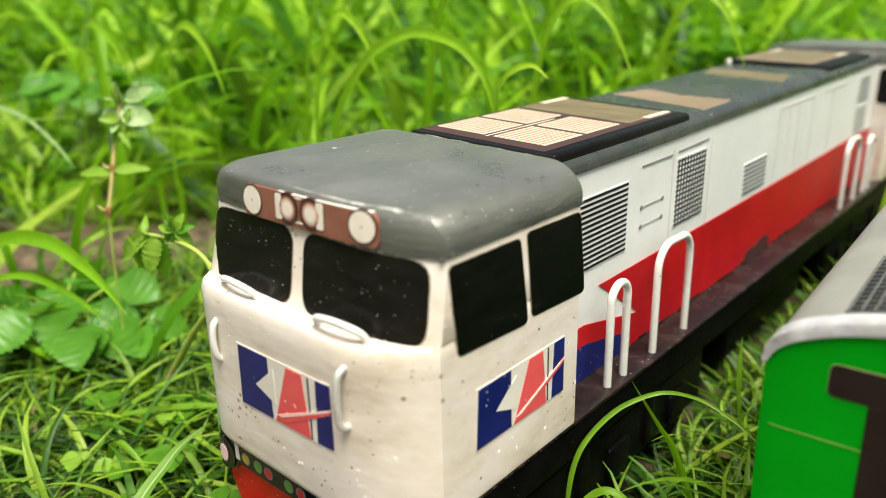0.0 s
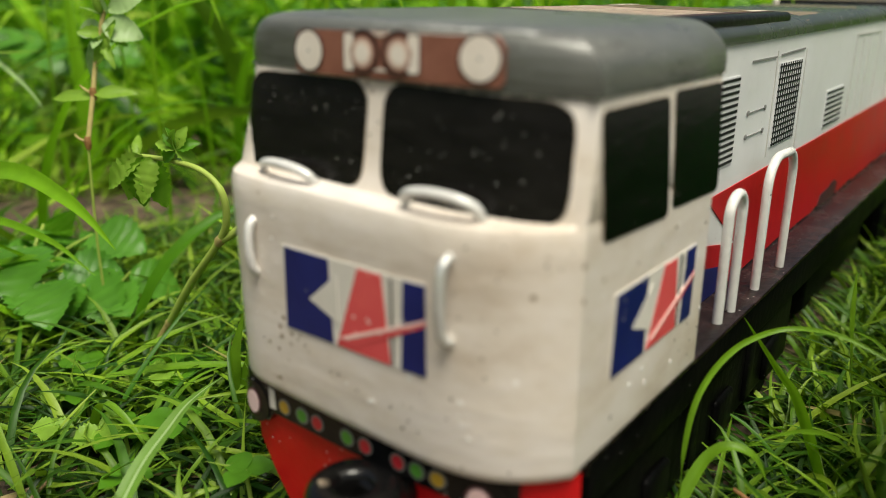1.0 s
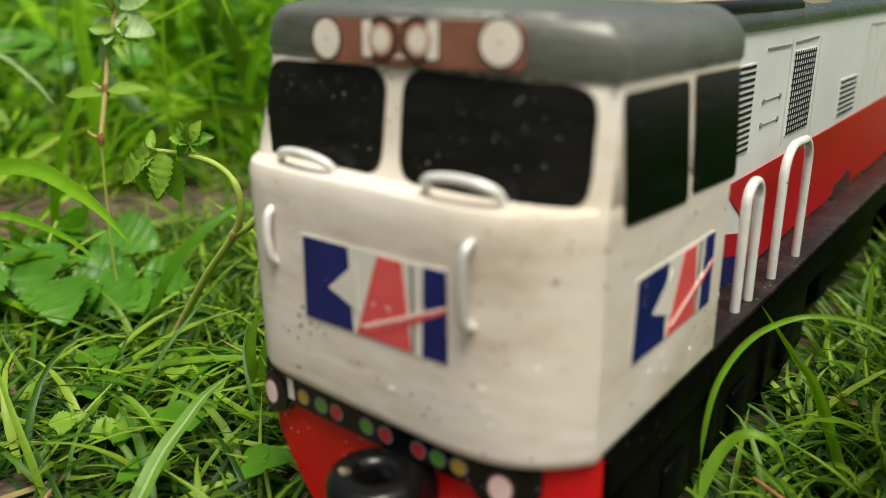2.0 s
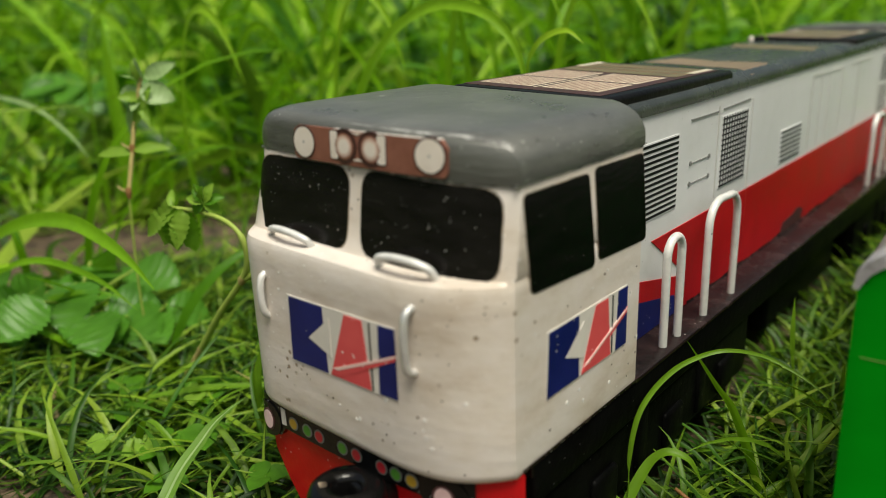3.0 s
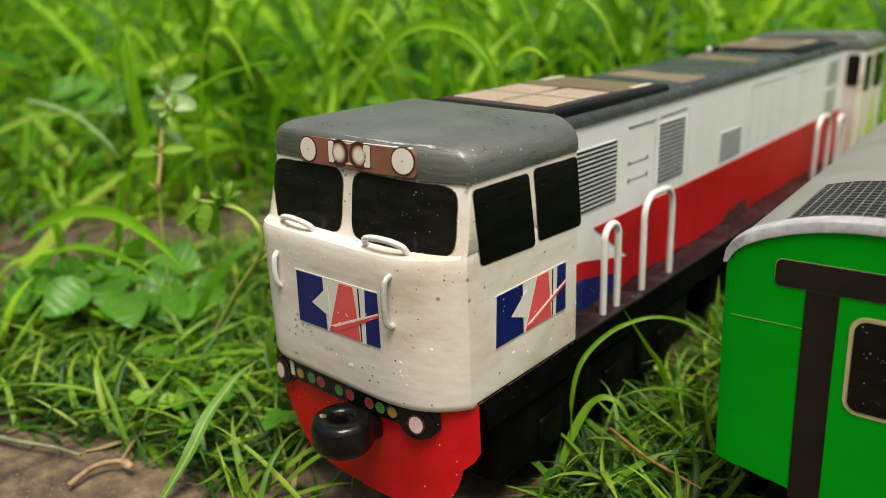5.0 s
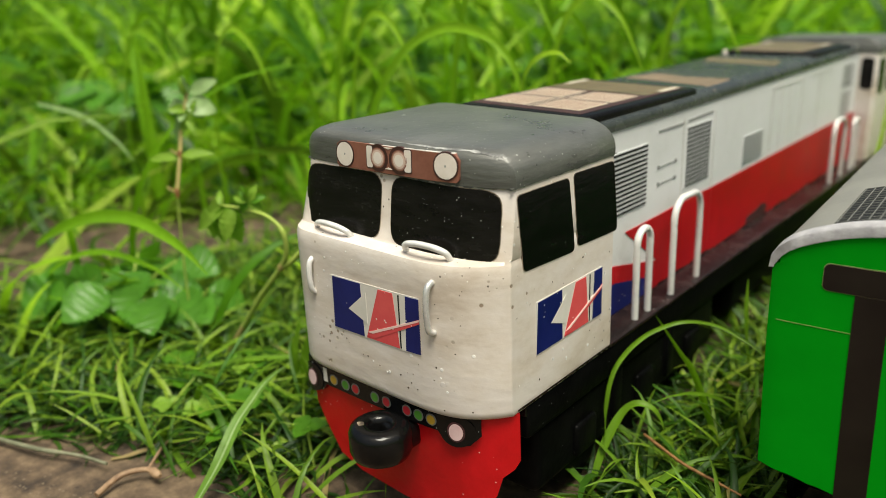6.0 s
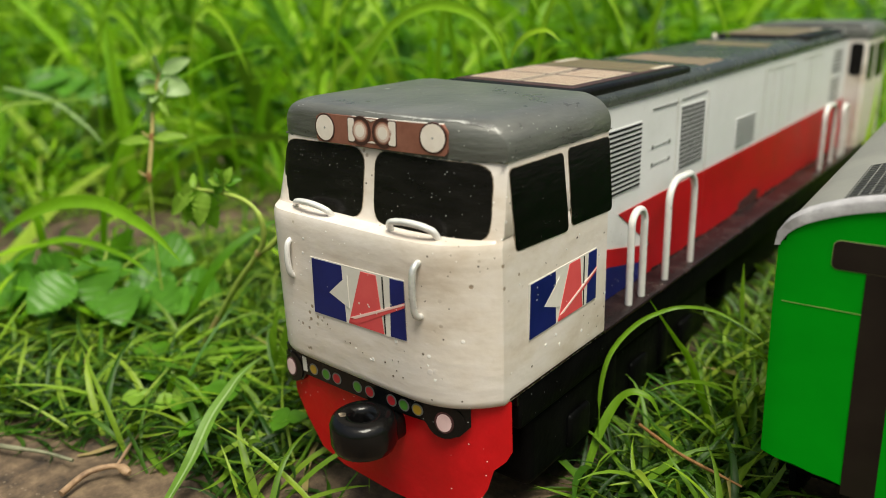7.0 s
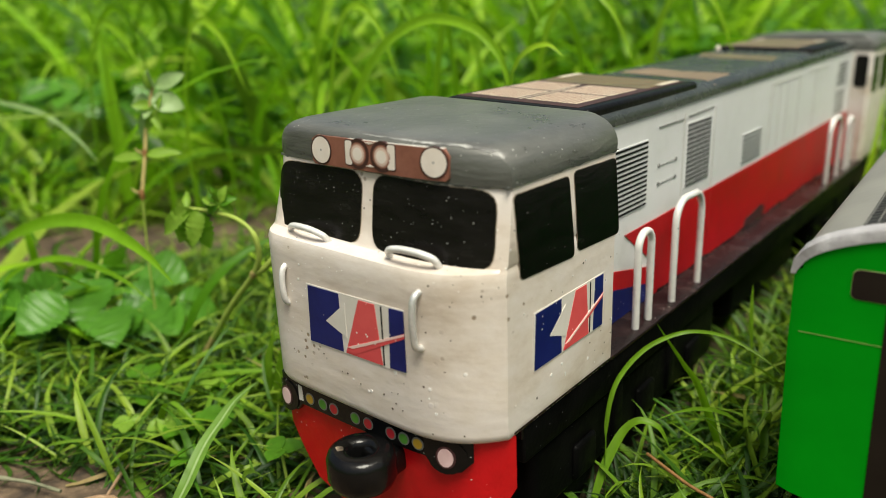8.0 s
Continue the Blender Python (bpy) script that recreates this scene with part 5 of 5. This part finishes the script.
def sprig():
    """A stiff upright weed with jointed pale stem and a few round leaves at its top."""
    ob = thing("weed_sprig", cm(-20.8, 3.2, -3), "upright weed with a jointed pale stem and round leaves", "weed")
    stem = [(-20.8, 3.2, -3.2), (-20.9, 3.3, 1.0), (-20.8, 3.5, 5.2), (-21.2, 4.2, 7.0), (-21.4, 4.6, 8.2), (-21.3, 5.2, 10.2)]
    part("stem", tube(smooth_path(stem[:3], 5), 0.055, 8), STEM, ob)
    part("stem", tube(smooth_path(stem[2:], 5), 0.1, 8), TANSTEM, ob, "yellowish tan jointed stem")
    for p in (stem[2], stem[3]):
        part("joint", tube([(p[0], p[1], p[2] - 0.25), (p[0], p[1], p[2] - 0.1), (p[0], p[1], p[2] + 0.1), (p[0], p[1], p[2] + 0.25)], [0.1, 0.14, 0.14, 0.1], 8), RUSTY, ob, "reddish-brown stem joint")
        part("stub", tube([(p[0], p[1], p[2]), (p[0] - 0.25, p[1] - 0.2, p[2] + 0.18), (p[0] - 0.36, p[1] - 0.3, p[2] + 0.34)], [0.06, 0.05, 0.03], 6), TANSTEM, ob)
    for b, w, u, ln, wd in (((-21.2, 5.0, 9.6), (0.75, 0.62, -0.25), (0.7, -0.5, 0.5), 1.75, 1.35), ((-21.2, 5.3, 10.1), (0.75, 0.6, 0.45), (0.7, -0.6, 0.3), 1.75, 0.85), ((-21.4, 5.0, 9.5), (-0.75, -0.6, -0.15), (0.7, -0.5, 0.5), 1.2, 0.95), ((-21.3, 5.1, 9.9), (-0.5, -0.6, 0.55), (-0.3, -0.3, 0.8), 1.0, 0.6), ((-21.2, 5.2, 10.0), (0.2, -0.5, 0.9), (0.2, -0.9, 0.2), 1.2, 0.6), ((-21.3, 4.9, 9.1), (0.5, -0.8, -0.3), (0.3, -0.5, 0.8), 0.9, 0.5), ((-21.2, 4.9, 9.2), (-0.4, -0.8, -0.4), (-0.3, -0.5, 0.8), 0.8, 0.5)):
        part("leaf", leaf(b, w, u, ln * 0.86, wd * 0.86, 0.3, 0.15, 0.2, 16), PALELEAF, ob)
    part("leaf", leaf((-21.3, 4.5, 8.0), (0.35, 0.3, 0.9), (0.5, -0.8, 0.1), 2.0, 0.5, 0, 0.3, 0.1), SPRIG, ob, "narrow young leaf")
    part("leaf", leaf((-21.5, 4.9, 9.3), (-0.25, -0.2, -0.95), (0.66, -0.7, 0.2), 1.9, 0.55, 0, 0.2, 0.1, 14), PALELEAF, ob, "pale hanging leaf")
    for b, w in (((-21.1, 4.2, 7.0), (0.75, 0.62, 0.1)), ((-21.2, 4.2, 6.9), (-0.75, -0.62, 0.05))):
        part("leaf", leaf(b, w, (0.5, -0.5, 0.7), 1.7, 0.6, 0, 0.2, 0.15, 12), SPRIG, ob, "narrow young leaf")
    curl = random.Random(8)
    for k in range(5):
        a = 2.4 * k
        part("leaf", leaf((-21.3, 4.95, 9.0 + 0.1 * k), (math.cos(a), math.sin(a) - 0.4, curl.uniform(-0.9, 0.5)), (0.6, -0.6, 0.5), curl.uniform(0.7, 1.25), curl.uniform(0.4, 0.65), 1, 0.4, 0.5, 10), SPRIG, ob, "curled young leaf")
    part("flower_bud", tube([(-21.3, 5.0, 10.0), (-21.35, 5.0, 10.3), (-21.4, 5.0, 10.7), (-21.4, 5.0, 10.9)], [0.1, 0.22, 0.2, 0.06], 8), SPRIG, ob, "small yellow-green bud")


def vine():
    """A bowed stem with a node, a side shoot, a drooping toothed leaf and a bud."""
    ob = thing("weed_vine", cm(-17.3, 2.0, -3), "bowed green weed stem with a drooping toothed leaf", "weed")
    stem = [(-17.4, 2.6, -3.2), (-15.3, 2.8, -0.7), (-13.4, 2.8, 1.45), (-11.8, 2.9, 3.1), (-11.3, 2.9, 4.0), (-11.35, 2.8, 4.9), (-12.1, 2.7, 5.4), (-13.3, 2.6, 5.55), (-14.4, 2.4, 5.6), (-15.0, 2.2, 5.6)]
    part("stem", tube(smooth_path(stem[:2], 5), 0.14, 8), TANSTEM, ob, "tan foot of the stem")
    part("stem", tube(smooth_path(stem[1:], 5), [0.14] * 6 + [0.125] * 15 + [0.095] * 10 + [0.08] * 10, 8), STEM, ob)
    for p in (stem[1], stem[3]):
        part("joint", tube([(p[0] - 0.12, p[1], p[2] - 0.14), p, (p[0] + 0.12, p[1], p[2] + 0.14)], [0.13, 0.18, 0.13], 8), TANSTEM, ob, "tan stem joint")
    part("side_shoot", tube(smooth_path([(-11.8, 2.9, 3.1), (-11.3, 3.1, 3.4), (-10.8, 3.3, 3.9)], 4), 0.13, 8), STEM, ob)
    for b, w, u, ln, wd, mat in (((-14.6, 2.3, 5.6), (-0.55, -0.3, -0.75), (-0.6, -0.6, 0.5), 2.2, 1.1, SPRIG), ((-14.6, 2.3, 5.6), (-0.15, -0.2, -0.95), (-0.2, -0.9, 0.1), 2.0, 1.0, LEAF), ((-14.5, 2.3, 5.6), (0.35, 0.0, -0.8), (0.4, -0.8, 0.2), 1.9, 1.0, LEAF), ((-14.8, 2.3, 5.65), (-0.9, -0.1, -0.35), (-0.3, -0.5, 0.8), 2.0, 1.0, SPRIG), ((-14.7, 2.2, 5.6), (-0.75, -0.5, -0.55), (-0.5, -0.5, 0.7), 2.1, 0.9, SPRIG), ((-14.3, 2.4, 5.6), (0.1, -0.5, -0.85), (0.1, -0.9, 0.3), 1.7, 0.8, SPRIG), ((-14.9, 2.2, 5.6), (-0.4, 0.3, 0.7), (0.3, -0.8, 0.3), 1.0, 0.35, SPRIG)):
        u = (0.7 + 0.3 * u[0], -0.5 + 0.3 * u[1], 0.45 + 0.3 * u[2])
        part("leaf", leaf(b, w, u, ln * 0.9, wd * 0.95, 1, 0.35, 0.25, 16), mat, ob, "yellow-green toothed drooping leaf")
    for k in range(6):
        a = 1.05 * k
        part("leaf", leaf((-13.2, 2.6, 6.0), (0.7 * math.cos(a), 0.5 * math.cos(a), 0.7 * math.sin(a) + 0.3), (0.6, -0.6, 0.5), 0.75, 0.45, 1, 0.4, 0.3, 10), SPRIG if k % 2 else LEAF, ob, "small toothed young leaf")
    part("bud_stalk", tube([(-13.35, 2.6, 5.55), (-13.4, 2.6, 5.9), (-13.35, 2.6, 6.2)], 0.08, 6), STEM, ob)
    for dx, dz in ((-0.1, 6.3), (0.25, 6.35), (0.1, 6.1)):
        part("bud", leaf((-13.3 + dx * 0.5, 2.6, dz - 0.2), (dx, -0.2, 0.5), (0, -1, 0.2), 0.6, 0.4, 1, 0.6, 0.1, 8), SPRIG, ob)


def broadleaf(cx, cy, cz, size, seed, label, count=18, spread=3.4):
    ob = thing("broadleaf_weed", cm(cx, cy, -3), label, "weed")
    r = random.Random(seed)
    part("stem", tube([(cx, cy, -3.2), (cx + 0.2, cy, cz * 0.4 - 1.4), (cx, cy, cz)], [0.2, 0.17, 0.12], 8), STEM, ob)
    for k in range(count):
        a = 2.4 * k + r.uniform(-0.4, 0.4)
        out = spread * math.sqrt((k + 0.5) / count)
        ln = size * r.uniform(0.6, 1.05)
        b = (cx + math.cos(a) * out, cy + math.sin(a) * out, cz + r.uniform(-0.9, 0.7) - 0.12 * out)
        way = a + r.uniform(-0.8, 0.8)
        part("leaf_stalk", tube(smooth_path([(cx, cy, cz - 1.4), (cx + math.cos(a) * out * 0.6, cy + math.sin(a) * out * 0.6, b[2] - 0.5), b], 3), 0.06, 6), STEM, ob)
        part("leaf", leaf(b, (math.cos(way), math.sin(way), r.uniform(-0.6, 0.2)), (r.uniform(0.2, 0.9), r.uniform(-1.0, -0.3), 0.9), ln, ln * r.uniform(0.8, 1.0), 0.55, 0.14, 0.3, 20), DARKLEAF, ob)


def clover(cx, cy, cz, size, seed):
    ob = thing("clover", cm(cx, cy, -3), "small three-leaved clover in the grass", "weed", "clovers in the grass")
    part("stem", tube([(cx + 0.2, cy, -3.1), (cx, cy, cz)], 0.06, 6), STEM, ob)
    r = random.Random(seed)
    a0 = r.uniform(0, 6)
    for k in range(3):
        a = a0 + 2.094 * k
        part("leaf", leaf((cx, cy, cz), (math.cos(a), math.sin(a), 0.15), (0, -0.2, 1), size, size * 0.95, 0, 0.15, 0.15, 8), LEAF, ob)


def lobed_weed(cx, cy, cz, size, seed):
    """A pale seedling: a short stem with a rosette of toothed leaves."""
    ob = thing("seedling", cm(cx, cy, -3), "small pale green seedling with toothed leaves", "weed", "seedlings in the grass")
    part("stem", tube([(cx + 0.1, cy, -3.1), (cx, cy, cz)], 0.06, 6), STEM, ob)
    r = random.Random(seed)
    a0 = r.uniform(0, 6)
    for k in range(4):
        a = a0 + 1.571 * k + r.uniform(-0.3, 0.3)
        part("leaf", leaf((cx, cy, cz), (math.cos(a), math.sin(a), r.uniform(-0.1, 0.3)), (0.3, -0.4, 1), size * r.uniform(0.7, 1.1), size * r.uniform(0.6, 0.85), 0.8, 0.2, 0.3, 12), SPRIG, ob)


sprig()
vine()
for i, (x, y, z, sz) in enumerate(((-12.4, -1.6, -1.9, 0.95), (-13.9, -2.3, -2.0, 0.8), (-13.4, 1.3, -1.5, 1.2), (-16.0, -1.2, -2.0, 0.8))):
    lobed_weed(x, y, z, sz, 40 + i)
blade([(-14.8, -1.0, -3.0), (-14.95, -0.95, -2.2), (-15.15, -0.95, -1.3), (-14.9, -0.85, -0.5), (-14.75, -0.8, -0.2)], 0.26, "short yellow-green shoot in the grass", (40, 40), SPRIG)
broadleaf(-24.8, 2.0, 0.4, 3.0, 1, "low broad-leaved weed with large green leaves")
broadleaf(-21.8, 3.6, -0.3, 2.2, 2, "low broad-leaved weed in the grass", 5, 1.5)
broadleaf(-28.0, 1.0, -0.2, 3.0, 4, "broad-leaved weed among grass blades", 10, 2.4)
broadleaf(-58, 20, 7.5, 3.6, 3, "broad-leaved weed in the tall grass")
for i, (x, y, z, sz) in enumerate(((-6.6, -0.55, -1.4, 0.82), (-11.9, -1.1, -2.0, 1.1), (-10.6, -0.2, -1.6, 1.0), (-13.5, 2.0, -1.6, 1.3), (-15.4, -0.6, -2.0, 1.0), (-17.0, 0.4, -1.9, 1.1), (-9.9, -2.2, -2.1, 0.8))):
    clover(x, y, z, sz, i)

# litter on the bare soil
twig = thing("twig", cm(-11.2, -6, -3), "bent dry brown twig lying on bare soil", "twig")
part("branch", tube(smooth_path([(-11.2, -6.9, -2.85), (-11.5, -5.8, -2.75), (-11.0, -5.0, -2.7), (-10.3, -4.85, -2.8)], 5), [0.115] * 8 + [0.105] * 4 + [0.17] * 3 + [0.1], 8), DRY, twig)
part("side_branch", tube(smooth_path([(-10.95, -4.95, -2.7), (-11.5, -4.1, -2.5), (-12.1, -3.3, -2.5)], 4), 0.065, 6), DRY, twig)
root = finish("dry_grass_stem", tube(smooth_path([(-18.9, -7.8, -2.8), (-16.0, -7.0, -2.7), (-14.2, -6.2, -2.7), (-12.8, -5.7, -2.8)], 5), [0.1] * 8 + [0.07] * 8, 8), STRAW, None, "", True)
tagged(root, "pale dry grass stem lying on soil", "stalk")
